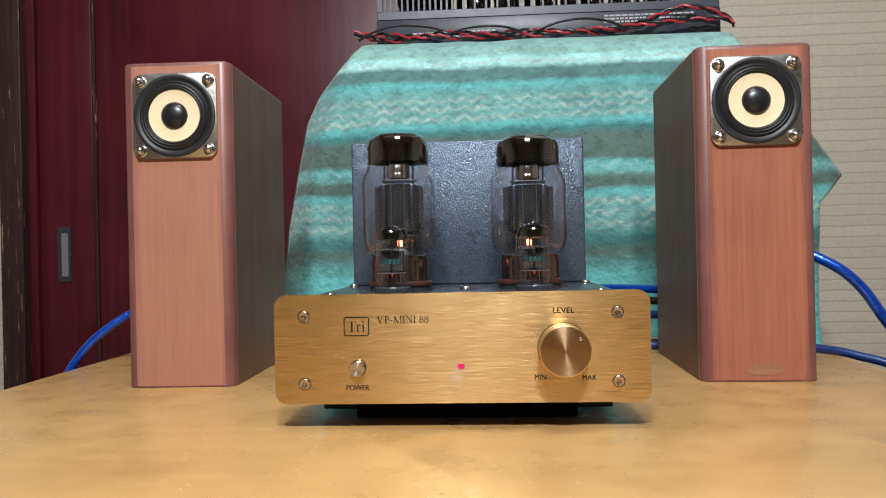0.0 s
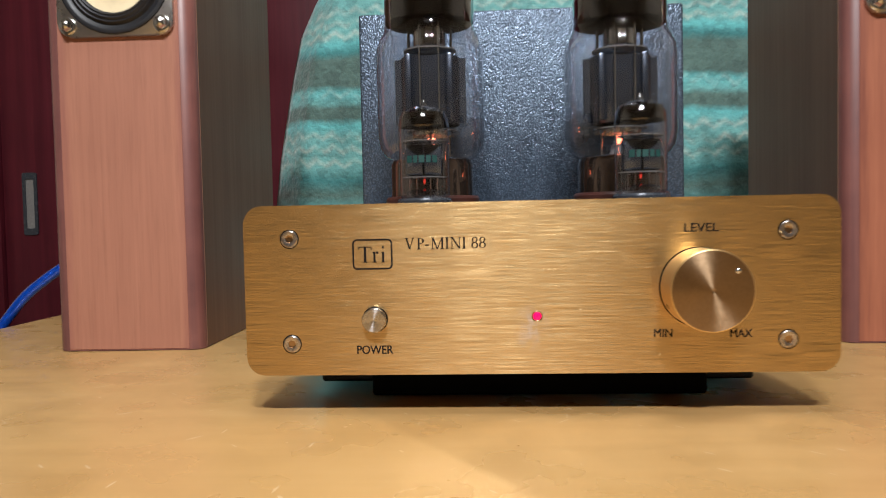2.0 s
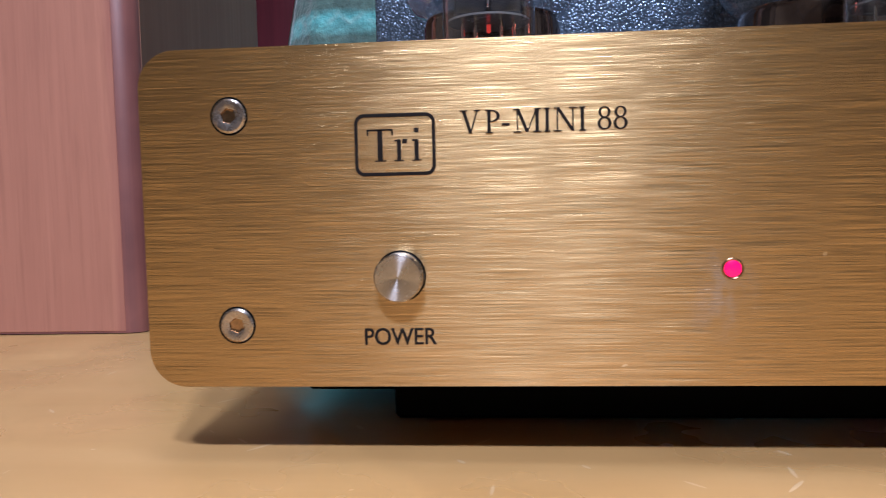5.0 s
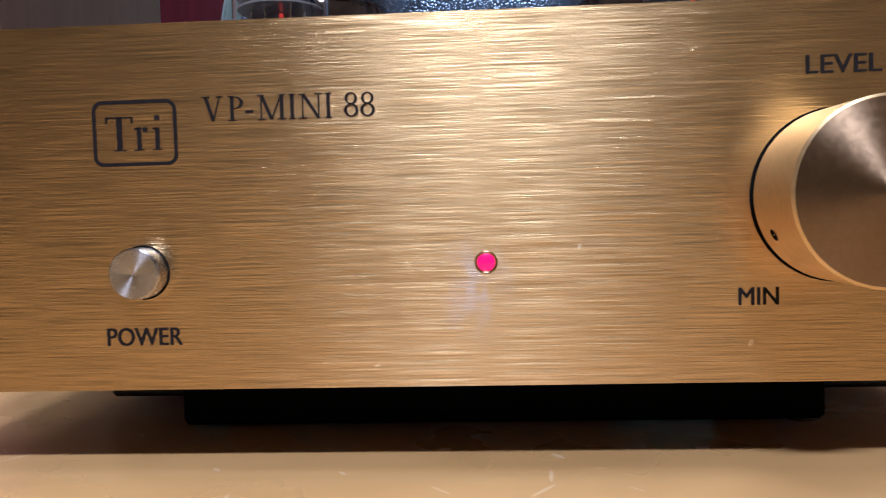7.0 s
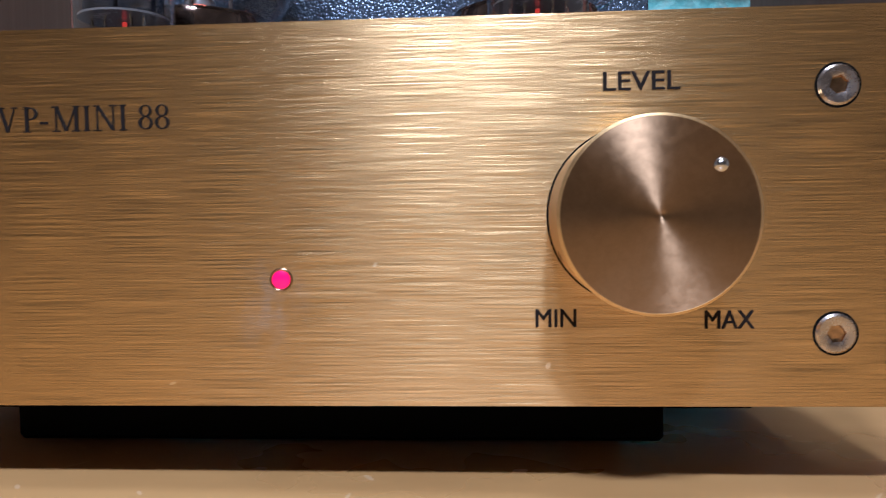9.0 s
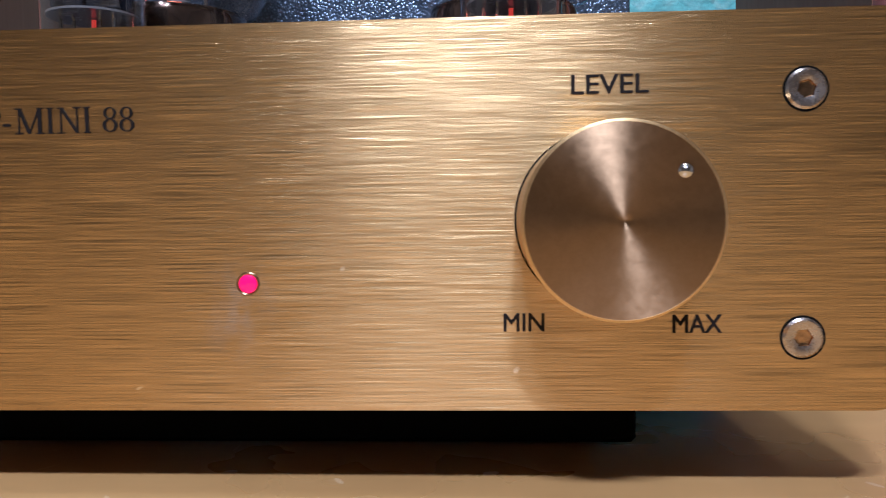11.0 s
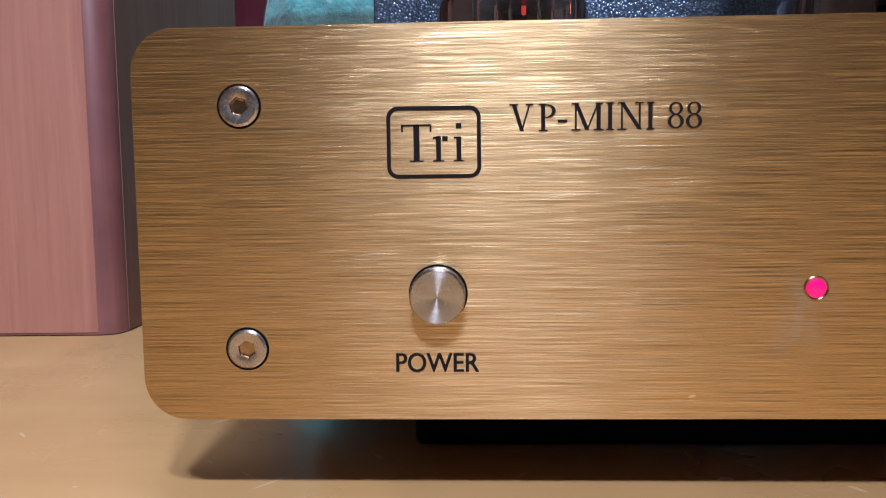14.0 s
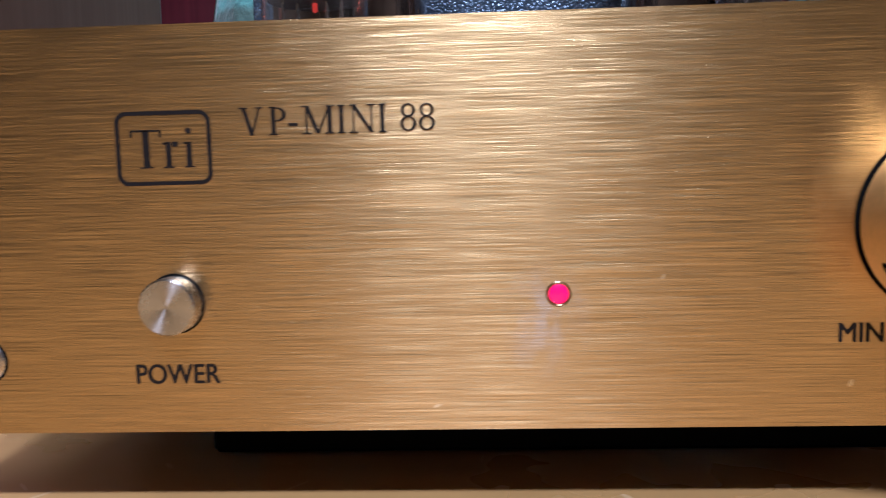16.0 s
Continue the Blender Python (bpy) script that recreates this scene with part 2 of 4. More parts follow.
def table_finish():
    """Varnished plywood with dents, scratches and rubbed spots."""
    m, nodes, links, bsdf = material("varnished_table")
    v1, v2 = coords(nodes, links, (7, 90, 90)), coords(nodes, links, (1.5, 16, 16))
    n1, n2 = noise_tex(nodes, links, v1, 1.0, 5, 0.6), noise_tex(nodes, links, v2, 1.0, 3)
    slow = noise_tex(nodes, links, coords(nodes, links), 5.0, 4)
    f = math_node(nodes, links, "MULTIPLY_ADD", n1, 0.25, math_node(nodes, links, "MULTIPLY_ADD", n2, 0.3, math_node(nodes, links, "MULTIPLY", slow, 0.45)))
    base = ramp(nodes, links, f, [(0.3, (0.43, 0.245, 0.085)), (0.5, (0.53, 0.315, 0.115)), (0.72, (0.61, 0.38, 0.155))])
    # sparse hairline scratches and pale nicks
    marks = None
    for turn, sc in ((0.9, (60, 520, 1)), (-0.8, (85, 600, 1)), (1.5, (70, 560, 1)), (2.2, (120, 380, 1))):
        one = dashes(nodes, links, sc, (0, 0, turn), 0.22, 0.009)
        marks = one if marks is None else math_node(nodes, links, "MAXIMUM", marks, one)
    stain = noise_tex(nodes, links, coords(nodes, links), 16.0, 2, 0.5)
    base = mix_color(nodes, links, 0.22, base, ramp(nodes, links, stain, [(0.30, (0.62, 0.56, 0.50)), (0.52, grey(1.0))]), "MULTIPLY")
    spots = noise_tex(nodes, links, coords(nodes, links), 160.0, 2)
    nick = math_node(nodes, links, "GREATER_THAN", spots, 0.76)
    both = math_node(nodes, links, "MAXIMUM", marks, nick)
    col = mix_color(nodes, links, math_node(nodes, links, "MULTIPLY", both, 0.32), base, (0.85, 0.68, 0.44))
    links.new(col, bsdf.inputs["Base Color"])
    rub = noise_tex(nodes, links, coords(nodes, links), 20.0, 3, 0.6)
    links.new(ramp(nodes, links, rub, [(0.3, grey(0.20)), (0.7, grey(0.42))]), bsdf.inputs["Roughness"])
    nb = bump(nodes, links, None, rub, 0.06, 0.0010)
    bump(nodes, links, bsdf, n1, 0.06, 0.0006, nb)
    return m


def cloth_pattern():
    """Printed cotton: blurred teal stripes, some with pale zigzag rows, some olive."""
    m, nodes, links, bsdf = material("zigzag_cotton")
    tc, sep = nodes.new("ShaderNodeTexCoord"), nodes.new("ShaderNodeSeparateXYZ")
    links.new(tc.outputs["UV"], sep.inputs[0])
    u, w = sep.outputs["X"], sep.outputs["Y"]
    wob = noise_tex(nodes, links, coords(nodes, links, (70, 70, 90)), 1.0, 4, 0.6)
    drift = noise_tex(nodes, links, coords(nodes, links), 7.0, 2)
    base_v = math_node(nodes, links, "MULTIPLY_ADD", wob, 0.009, w)
    base_v = math_node(nodes, links, "MULTIPLY_ADD", drift, 0.007, base_v)
    run = math_node(nodes, links, "MULTIPLY_ADD", base_v, 2.5, -0.758)
    mint, pale, aqua, teal, deep, dusk, olive = (0.30, 0.56, 0.50), (0.42, 0.78, 0.76), (0.15, 0.52, 0.52), (0.17, 0.43, 0.41), (0.05, 0.22, 0.22), (0.095, 0.225, 0.215), (0.095, 0.170, 0.145)
    bands = ramp(nodes, links, run, [(0.0, mint), (0.24, mint), (0.265, pale), (0.292, pale), (0.312, dusk), (0.35, dusk), (0.37, aqua), (0.40, teal), (0.42, teal), (0.495, teal), (0.51, aqua), (0.535, deep), (0.555, olive), (0.63, olive), (0.65, aqua), (0.675, teal), (0.69, olive),
                                     (0.715, olive), (0.735, aqua), (0.76, teal), (0.85, teal), (0.88, deep), (0.92, olive), (1.0, aqua)])
    # rows of pale zigzag over the lighter stripes
    zig = math_node(nodes, links, "PINGPONG", u, 0.0105)
    zrun = math_node(nodes, links, "MULTIPLY_ADD", math_node(nodes, links, "MULTIPLY_ADD", zig, 0.62, math_node(nodes, links, "MULTIPLY_ADD", wob, 0.010, w)), 2.5, -0.758)
    stops = [(0.0, grey(0))]
    for at, much in ((0.285, 0.8), (0.425, 0.8), (0.455, 0.9), (0.487, 0.8), (0.655, 0.4), (0.765, 0.8), (0.80, 0.9), (0.835, 0.7)):
        stops += [(at - 0.013, grey(0)), (at, grey(much)), (at + 0.010, grey(0))]
    rows = ramp(nodes, links, zrun, stops)
    gate = noise_tex(nodes, links, coords(nodes, links, (60, 60, 60)), 1.0, 3, 0.6)
    hard = math_node(nodes, links, "MULTIPLY", rows, ramp(nodes, links, gate, [(0.36, grey(0.15)), (0.58, grey(0.85))]))
    col = mix_color(nodes, links, hard, bands, (0.56, 0.66, 0.58))
    # the print breaks up into small angular facets
    facet = nodes.new("ShaderNodeTexVoronoi")
    facet.distance = "MANHATTAN"
    links.new(coords(nodes, links, (105, 60, 150), (0.0, 0.5, 0.0)), facet.inputs["Vector"])
    facet.inputs["Scale"].default_value = 1.0
    tone = nodes.new("ShaderNodeSeparateColor")
    links.new(facet.outputs["Color"], tone.inputs[0])
    col = mix_color(nodes, links, 0.75, col, ramp(nodes, links, tone.outputs[0], [(0.0, grey(0.62)), (0.5, grey(0.92)), (1.0, (1.0, 1.0, 0.98))]), "MULTIPLY")
    cloud = noise_tex(nodes, links, coords(nodes, links, (16, 16, 10), (0.0, 0.8, 0.0)), 1.0, 4, 0.6)
    col = mix_color(nodes, links, 0.42, col, ramp(nodes, links, cloud, [(0.36, grey(0.55)), (0.52, grey(1.0))]), "MULTIPLY")
    blot = noise_tex(nodes, links, coords(nodes, links, (150, 150, 260)), 1.0, 5, 0.8)
    col = mix_color(nodes, links, 0.4, col, ramp(nodes, links, blot, [(0.34, grey(0.40)), (0.66, grey(1.0))]), "MULTIPLY")
    links.new(col, bsdf.inputs["Base Color"])
    bsdf.inputs["Roughness"].default_value = 0.8
    bsdf.inputs["Sheen Weight"].default_value = 0.2
    weave = noise_tex(nodes, links, coords(nodes, links), 900.0, 2)
    soft = noise_tex(nodes, links, coords(nodes, links, (30, 30, 60)), 1.0, 4)
    crease = noise_tex(nodes, links, coords(nodes, links, (26, 26, 20), (0.0, 0.7, 0.0)), 1.0, 5, 0.65)
    nb = bump(nodes, links, None, crease, 0.5, 0.012, bump(nodes, links, None, soft, 0.4, 0.008))
    bump(nodes, links, bsdf, weave, 0.2, 0.0005, nb)
    return m


def wallpaper():
    """Embossed cream wall covering with long low courses."""
    m, nodes, links, bsdf = material("embossed_wallpaper")
    tc, mp, br = nodes.new("ShaderNodeTexCoord"), nodes.new("ShaderNodeMapping"), nodes.new("ShaderNodeTexBrick")
    mp.inputs["Rotation"].default_value = (radians(90), 0, 0)
    links.new(tc.outputs["Object"], mp.inputs["Vector"])
    wob = noise_tex(nodes, links, coords(nodes, links), 22.0, 4)
    add = nodes.new("ShaderNodeVectorMath")
    add.operation = "ADD"
    comb = nodes.new("ShaderNodeCombineXYZ")
    links.new(math_node(nodes, links, "MULTIPLY_ADD", wob, 0.007, -0.0035), comb.inputs["Y"])
    links.new(mp.outputs["Vector"], add.inputs[0])
    links.new(comb.outputs[0], add.inputs[1])
    links.new(add.outputs[0], br.inputs["Vector"])
    br.inputs["Scale"].default_value = 1.0
    br.inputs["Brick Width"].default_value, br.inputs["Row Height"].default_value, br.inputs["Mortar Size"].default_value = 1.9, 0.0195, 0.0030
    br.inputs["Mortar Smooth"].default_value, br.inputs["Bias"].default_value = 1.0, 0.0
    br.inputs["Color1"].default_value, br.inputs["Color2"].default_value, br.inputs["Mortar"].default_value = (0.57, 0.51, 0.41, 1), (0.53, 0.475, 0.38, 1), (0.48, 0.42, 0.335, 1)
    grain = noise_tex(nodes, links, coords(nodes, links), 160.0, 4)
    links.new(mix_color(nodes, links, 0.35, br.outputs["Color"], ramp(nodes, links, grain, [(0.3, grey(0.6)), (0.7, grey(1.0))]), "MULTIPLY"), bsdf.inputs["Base Color"])
    bsdf.inputs["Roughness"].default_value = 0.75
    h = math_node(nodes, links, "MULTIPLY_ADD", grain, 0.35, math_node(nodes, links, "SUBTRACT", 1.0, br.outputs["Fac"]))
    bump(nodes, links, bsdf, h, 0.28, 0.0022)
    return m


def lacquer(name):
    """Dark red lacquered door wood with rubbed-through streaks."""
    m, nodes, links, bsdf = material(name)
    n1 = noise_tex(nodes, links, coords(nodes, links, (70, 70, 2.5)), 1.0, 4, 0.65)
    slow = noise_tex(nodes, links, coords(nodes, links), 4.0, 3)
    f = math_node(nodes, links, "MULTIPLY_ADD", n1, 0.5, math_node(nodes, links, "MULTIPLY", slow, 0.5))
    base = ramp(nodes, links, f, [(0.3, (0.040, 0.005, 0.009)), (0.7, (0.112, 0.014, 0.022))])
    worn = noise_tex(nodes, links, coords(nodes, links, (130, 130, 9)), 1.0, 4, 0.7)
    col = mix_color(nodes, links, math_node(nodes, links, "MULTIPLY", math_node(nodes, links, "GREATER_THAN", worn, 0.735), 0.5), base, (0.22, 0.10, 0.05))
    links.new(col, bsdf.inputs["Base Color"])
    links.new(ramp(nodes, links, slow, [(0.3, grey(0.30)), (0.7, grey(0.45))]), bsdf.inputs["Roughness"])
    bump(nodes, links, bsdf, n1, 0.15, 0.0012)
    return m


GOLD = brushed("brushed_gold_anodised", (0.61, 0.438, 0.218), 0.218, (60, 60, 9000), 0.978, 0.25, "Z", 0.19, 1.0, True)
# knob side coloured brighter than its face, as the lamp lights it
GOLD_LIT = brushed("lit_turned_gold", (0.76, 0.54, 0.26), 0.40, (900, 900, 900), 0.6, 0.25, "Y", 0.05, 0.02)
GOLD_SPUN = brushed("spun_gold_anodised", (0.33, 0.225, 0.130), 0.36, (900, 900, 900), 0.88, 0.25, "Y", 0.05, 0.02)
STEEL_SPUN = brushed("spun_steel", (0.56, 0.54, 0.53), 0.26, (900, 900, 900), 0.93, 0.25, "Y", 0.05, 0.02)
STEEL = plain("screw_steel", (0.55, 0.50, 0.46), 0.27, 1.0, 0.15, 500)
CHROME = plain("bright_zinc", (0.62, 0.61, 0.59), 0.16, 1.0, 0.08, 90)
ZINC = plain("dull_zinc", (0.60, 0.57, 0.54), 0.30, 1.0, 0.12, 40)
# screw steel recoloured darker and browner, for the shade inside the hex recess
HEX_SHADE = plain("shaded_hex_steel", (0.42, 0.28, 0.16), 0.20, 1.0, 0.5, 900)
# gloss-free black, painted where gaps, holes and the underside lie in shade
SHADE_BLACK = plain("shade_black", (0.006, 0.006, 0.006), 0.7, 0, 0.1)
SHADE_BLACK.node_tree.nodes["Principled BSDF"].inputs["Specular IOR Level"].default_value = 0.0
INK = plain("black_print", (0.012, 0.010, 0.010), 0.5, 0, 0.2, 900)
INK.node_tree.nodes["Principled BSDF"].inputs["Specular IOR Level"].default_value = 0.08
HAMMER = hammered("grey_hammertone", (0.092, 0.124, 0.172))
CHASSIS = plain("dark_chassis_enamel", (0.045, 0.05, 0.06), 0.25, 0.3, 0.15, 120)
RUBBER = plain("black_rubber", (0.012, 0.012, 0.013), 0.55, 0, 0.2, 300)
SURROUND = plain("rubber_surround", (0.010, 0.010, 0.012), 0.48, 0, 0.2, 300)
DUSTCAP = plain("glossy_dust_cap", (0.010, 0.010, 0.013), 0.33, 0, 0.2, 300)
CONE = plain("cream_paper_cone", (0.72, 0.60, 0.38), 0.75, 0, 0.06, 250, 0.15)
BAFFLE = cedar("light_cedar", (0.29, 0.122, 0.078), (0.405, 0.186, 0.122), (0.24, 0.090, 0.070))
BAFFLE_RED = cedar("reddish_cedar", (0.225, 0.070, 0.038), (0.41, 0.155, 0.086), (0.14, 0.040, 0.029))
PATCH = wood("filler_patch", (0.22, 0.10, 0.05), (0.33, 0.165, 0.085), "X", 0.45)
CABINET = wood("stained_cedar", (0.085, 0.030, 0.030), (0.23, 0.092, 0.075), "Z", 0.42, 40.0)
# side cedar darker than the fronts: the shade is put into its colour
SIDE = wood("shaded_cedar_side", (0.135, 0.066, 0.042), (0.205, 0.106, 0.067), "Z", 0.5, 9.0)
TABLE = table_finish()
CLOTH = cloth_pattern()
PAPER = wallpaper()
LACQUER = lacquer("red_lacquer")
for soft_coat in (LACQUER, SIDE):
    soft_coat.node_tree.nodes["Principled BSDF"].inputs["Specular IOR Level"].default_value = 0.22
POST = wood("dark_post", (0.015, 0.006, 0.006), (0.045, 0.018, 0.014), "Z", 0.45)


def worn_post():
    """Dark post wood with pale chipped streaks."""
    m, nodes, links, bsdf = material("chipped_post")
    n1 = noise_tex(nodes, links, coords(nodes, links, (220, 220, 6)), 1.0, 4, 0.65)
    base = ramp(nodes, links, n1, [(0.3, (0.016, 0.006, 0.007)), (0.7, (0.050, 0.018, 0.016))])
    chips = noise_tex(nodes, links, coords(nodes, links, (190, 190, 9)), 1.0, 4, 0.7)
    links.new(mix_color(nodes, links, math_node(nodes, links, "MULTIPLY", math_node(nodes, links, "GREATER_THAN", chips, 0.645), 0.8), base, (0.36, 0.24, 0.13)), bsdf.inputs["Base Color"])
    bsdf.inputs["Roughness"].default_value = 0.45
    bump(nodes, links, bsdf, chips, 0.2, 0.001)
    return m


WORN_POST = worn_post()
PLASTER = plain("room_plaster", (0.45, 0.41, 0.34), 0.9, 0, 0.06, 3)
CEILING = plain("ceiling_board", (0.75, 0.72, 0.66), 0.9, 0, 0.05, 3)
FLOORING = wood("floor_boards", (0.14, 0.075, 0.035), (0.25, 0.14, 0.07), "X", 0.4)
GLASS = thin_glass("tube_glass", (0.90, 0.91, 0.93))
GETTER = plain("getter_mirror", (0.15, 0.138, 0.13), 0.05, 1.0, 0.15, 60)
ANODE = plain("grey_anode", (0.12, 0.135, 0.17), 0.24, 0.85, 0.2, 120)
MICA = plain("mica", (0.20, 0.19, 0.18), 0.25, 0.0, 0.1, 200)
BAKELITE = plain("brown_bakelite", (0.15, 0.105, 0.08), 0.07, 0.9, 0.3, 80, 0, 0.5)
SOCKET = plain("socket_ring", (0.055, 0.017, 0.012), 0.4, 0.0, 0.15, 80)
HEATER = glowing("heater_glow", (1.0, 0.20, 0.09), 11.0)
HEATER_DIM = glowing("dim_heater", (1.0, 0.06, 0.03), 0.6)
TEAL_PRINT = plain("teal_print", (0.005, 0.048, 0.043), 0.6, 0, 0.4, 300)
LED = glowing("red_led", (1.0, 0.0, 0.085), 0.95)
BLUE = plain("blue_cable_jacket", (0.006, 0.07, 0.50), 0.2, 0.55, 0.5, 350, 0.3, 0.6)
DARK_BLUE = plain("dark_blue_cable", (0.01, 0.03, 0.14), 0.35, 0.1, 0.3, 300)
BLACK_CABLE = plain("black_cable", (0.01, 0.01, 0.012), 0.35, 0, 0.3, 300)
RED_WIRE = plain("red_wire", (0.38, 0.016, 0.030), 0.4, 0, 0.25, 300)
BLACK_AMP = plain("black_amp_paint", (0.036, 0.042, 0.055), 0.4, 0.1, 0.25, 40)
CREAM = plain("cream_card", (0.62, 0.56, 0.42), 0.7, 0, 0.1, 60)
WHITE_PRINT = plain("white_print", (0.40, 0.40, 0.42), 0.6, 0, 0.2, 300)


# ---------------------------------------------------------------- mesh helpers
def shape(name, bm, mat, angle=32):
    bmesh.ops.recalc_face_normals(bm, faces=bm.faces)
    me = bpy.data.meshes.new(name)
    bm.to_mesh(me)
    bm.free()
    me.materials.append(mat)
    me.polygons.foreach_set("use_smooth", [True] * len(me.polygons))
    me.set_sharp_from_angle(angle=radians(angle))
    return me


def part(name, bm, mat, parent=None, label="", at=None):
    ob = new(name, shape(name, bm, mat))
    if at is not None:
        ob.matrix_world = at
    if parent:
        ob.parent = parent
    if label:
        tagged(ob, label)
    return ob


def thing(name, label, category, group="", at=None):
    ob = new(name)
    ob.empty_display_size = 0.02
    if at is not None:
        ob.matrix_world = at
    return tagged(ob, label, category, group)


def box(x0, x1, y0, y1, z0, z1, bevel=0.0, seg=3):
    bm = bmesh.new()
    bmesh.ops.create_cube(bm, size=1)
    for v in bm.verts:
        v.co = Vector(((x0 + x1) / 2 + v.co.x * (x1 - x0), (y0 + y1) / 2 + v.co.y * (y1 - y0), (z0 + z1) / 2 + v.co.z * (z1 - z0)))
    if bevel:
        bmesh.ops.bevel(bm, geom=list(bm.edges), offset=bevel, segments=seg, profile=0.5, affect="EDGES")
    return bm


def join(a, b):
    me = bpy.data.meshes.new("tmp")
    b.to_mesh(me)
    b.free()
    a.from_mesh(me)
    bpy.data.meshes.remove(me)
    return a


def lathe(profile, seg=40, close=True):
    """Turns (radius, height) round z. A radius may be a function of the angle. None breaks the surface."""
    bm = bmesh.new()
    last = None
    for p in profile:
        if p is None:
            last = None
            continue
        r, z = p
        if not callable(r) and r <= 1e-9:
            ring = [bm.verts.new((0, 0, z))] * seg
        else:
            ring = []
            for i in range(seg):
                a = 2 * math.pi * i / seg
                q = r(a) if callable(r) else r
                ring.append(bm.verts.new((q * math.cos(a), q * math.sin(a), z)))
        if last:
            for i in range(seg):
                vs = [last[i], last[(i + 1) % seg], ring[(i + 1) % seg], ring[i]]
                vs = [v for k, v in enumerate(vs) if v not in vs[:k]]
                if len(vs) >= 3:
                    bm.faces.new(vs)
        last = ring
    return bm


FRONT = Matrix.Rotation(radians(90), 4, "X")


def facing(bm, x, y, z):
    """Turns a thing lathed along z to look towards the camera side and puts it at a place."""
    bm.transform(Matrix.Translation((x, y, z)) @ FRONT)
    return bm


def rounded_rect(w, h, r, seg=8):
    pts = []
    for cx, cz, a0 in ((w / 2 - r, h / 2 - r, 0), (-w / 2 + r, h / 2 - r, 90), (-w / 2 + r, -h / 2 + r, 180), (w / 2 - r, -h / 2 + r, 270)):
        for i in range(seg + 1):
            a = radians(a0 + 90 * i / seg)
            pts.append((cx + r * math.cos(a), cz + r * math.sin(a)))
    return pts


def slab(pts, y0, y1, bevel=0.0, hole=None):
    """A flat plate with the outline pts in x and z, from y0 to y1; a hole of as many points goes through it."""
    bm = bmesh.new()
    f = [bm.verts.new((x, y0, z)) for x, z in pts]
    b = [bm.verts.new((x, y1, z)) for x, z in pts]
    n = len(pts)
    for i in range(n):
        bm.faces.new((f[i], f[(i + 1) % n], b[(i + 1) % n], b[i]))
    if hole:
        hf = [bm.verts.new((x, y0, z)) for x, z in hole]
        hb = [bm.verts.new((x, y1, z)) for x, z in hole]
        for i in range(n):
            j = (i + 1) % n
            bm.faces.new((f[i], f[j], hf[j], hf[i]))
            bm.faces.new((b[i], b[j], hb[j], hb[i]))
            bm.faces.new((hf[i], hf[j], hb[j], hb[i]))
    else:
        top = bm.faces.new(f)
        bm.faces.new(b)
        if bevel:
            bmesh.ops.bevel(bm, geom=list(top.edges), offset=bevel, segments=2, profile=0.5, affect="EDGES")
    return bm


def tube_along(points, radius, seg=10, close=True):
    """A round cable through points, smoothed."""
    pts = [Vector(p) for p in points]
    fine = []
    for i in range(len(pts) - 1):
        p0, p1, p2, p3 = pts[max(i - 1, 0)], pts[i], pts[i + 1], pts[min(i + 2, len(pts) - 1)]
        for k in range(8):
            t = k / 8
            fine.append(0.5 * ((2 * p1) + (p2 - p0) * t + (2 * p0 - 5 * p1 + 4 * p2 - p3) * t * t + (3 * p1 - p0 - 3 * p2 + p3) * t ** 3))
    fine.append(pts[-1])
    return sweep(fine, radius, seg)


def sweep(fine, radius, seg=8):
    bm = bmesh.new()
    last = None
    side = Vector((0, 0, 1))
    for i, p in enumerate(fine):
        d = (fine[min(i + 1, len(fine) - 1)] - fine[max(i - 1, 0)]).normalized()
        u = (side - d * side.dot(d))
        u = u.normalized() if u.length > 1e-4 else d.orthogonal().normalized()
        w = d.cross(u)
        side = u
        ring = [bm.verts.new(p + radius * (u * math.cos(2 * math.pi * k / seg) + w * math.sin(2 * math.pi * k / seg))) for k in range(seg)]
        if last:
            for k in range(seg):
                bm.faces.new((last[k], last[(k + 1) % seg], ring[(k + 1) % seg], ring[k]))
        else:
            bm.faces.new(ring)
        last = ring
    bm.faces.new(last)
    return bm


def lettering(text, x0, x1, z0, z1, y=-0.00012, weight=0.0):
    """Printed characters that fill a box on the front panel."""
    cu = bpy.data.curves.new("letters", "FONT")
    cu.body, cu.size, cu.offset, cu.extrude = text, 1.0, weight, 0.0
    tmp = new("letters", cu)
    dg = bpy.context.evaluated_depsgraph_get()
    me = bpy.data.meshes.new_from_object(tmp.evaluated_get(dg))
    bpy.data.objects.remove(tmp)
    bm = bmesh.new()
    bm.from_mesh(me)
    bpy.data.meshes.remove(me)
    xs, ys = [v.co.x for v in bm.verts], [v.co.y for v in bm.verts]
    ax, ay = (x1 - x0) / (max(xs) - min(xs)), (z1 - z0) / (max(ys) - min(ys))
    mx, my = min(xs), min(ys)
    for v in bm.verts:
        v.co = Vector((x0 + (v.co.x - mx) * ax, y, z0 + (v.co.y - my) * ay))
    return bm


# ---------------------------------------------------------------- the room
def structure(name, bm, mat, label):
    return tagged(part(name, bm, mat), label, "", "", "structure")


FLOOR_Z, CEIL_Z, WALL_Y = -0.70, 1.62, 0.97
structure("floor", box(-1.9, 1.9, -2.4, WALL_Y + 0.1, FLOOR_Z - 0.1, FLOOR_Z), FLOORING, "brown wooden floor boards of the room")
structure("ceiling", box(-1.9, 1.9, -2.4, WALL_Y + 0.1, CEIL_Z, CEIL_Z + 0.1), CEILING, "pale ceiling board above the table")
structure("wall_west", box(-1.9, -1.8, -2.4, WALL_Y, FLOOR_Z, CEIL_Z), PLASTER, "plain plastered side wall")
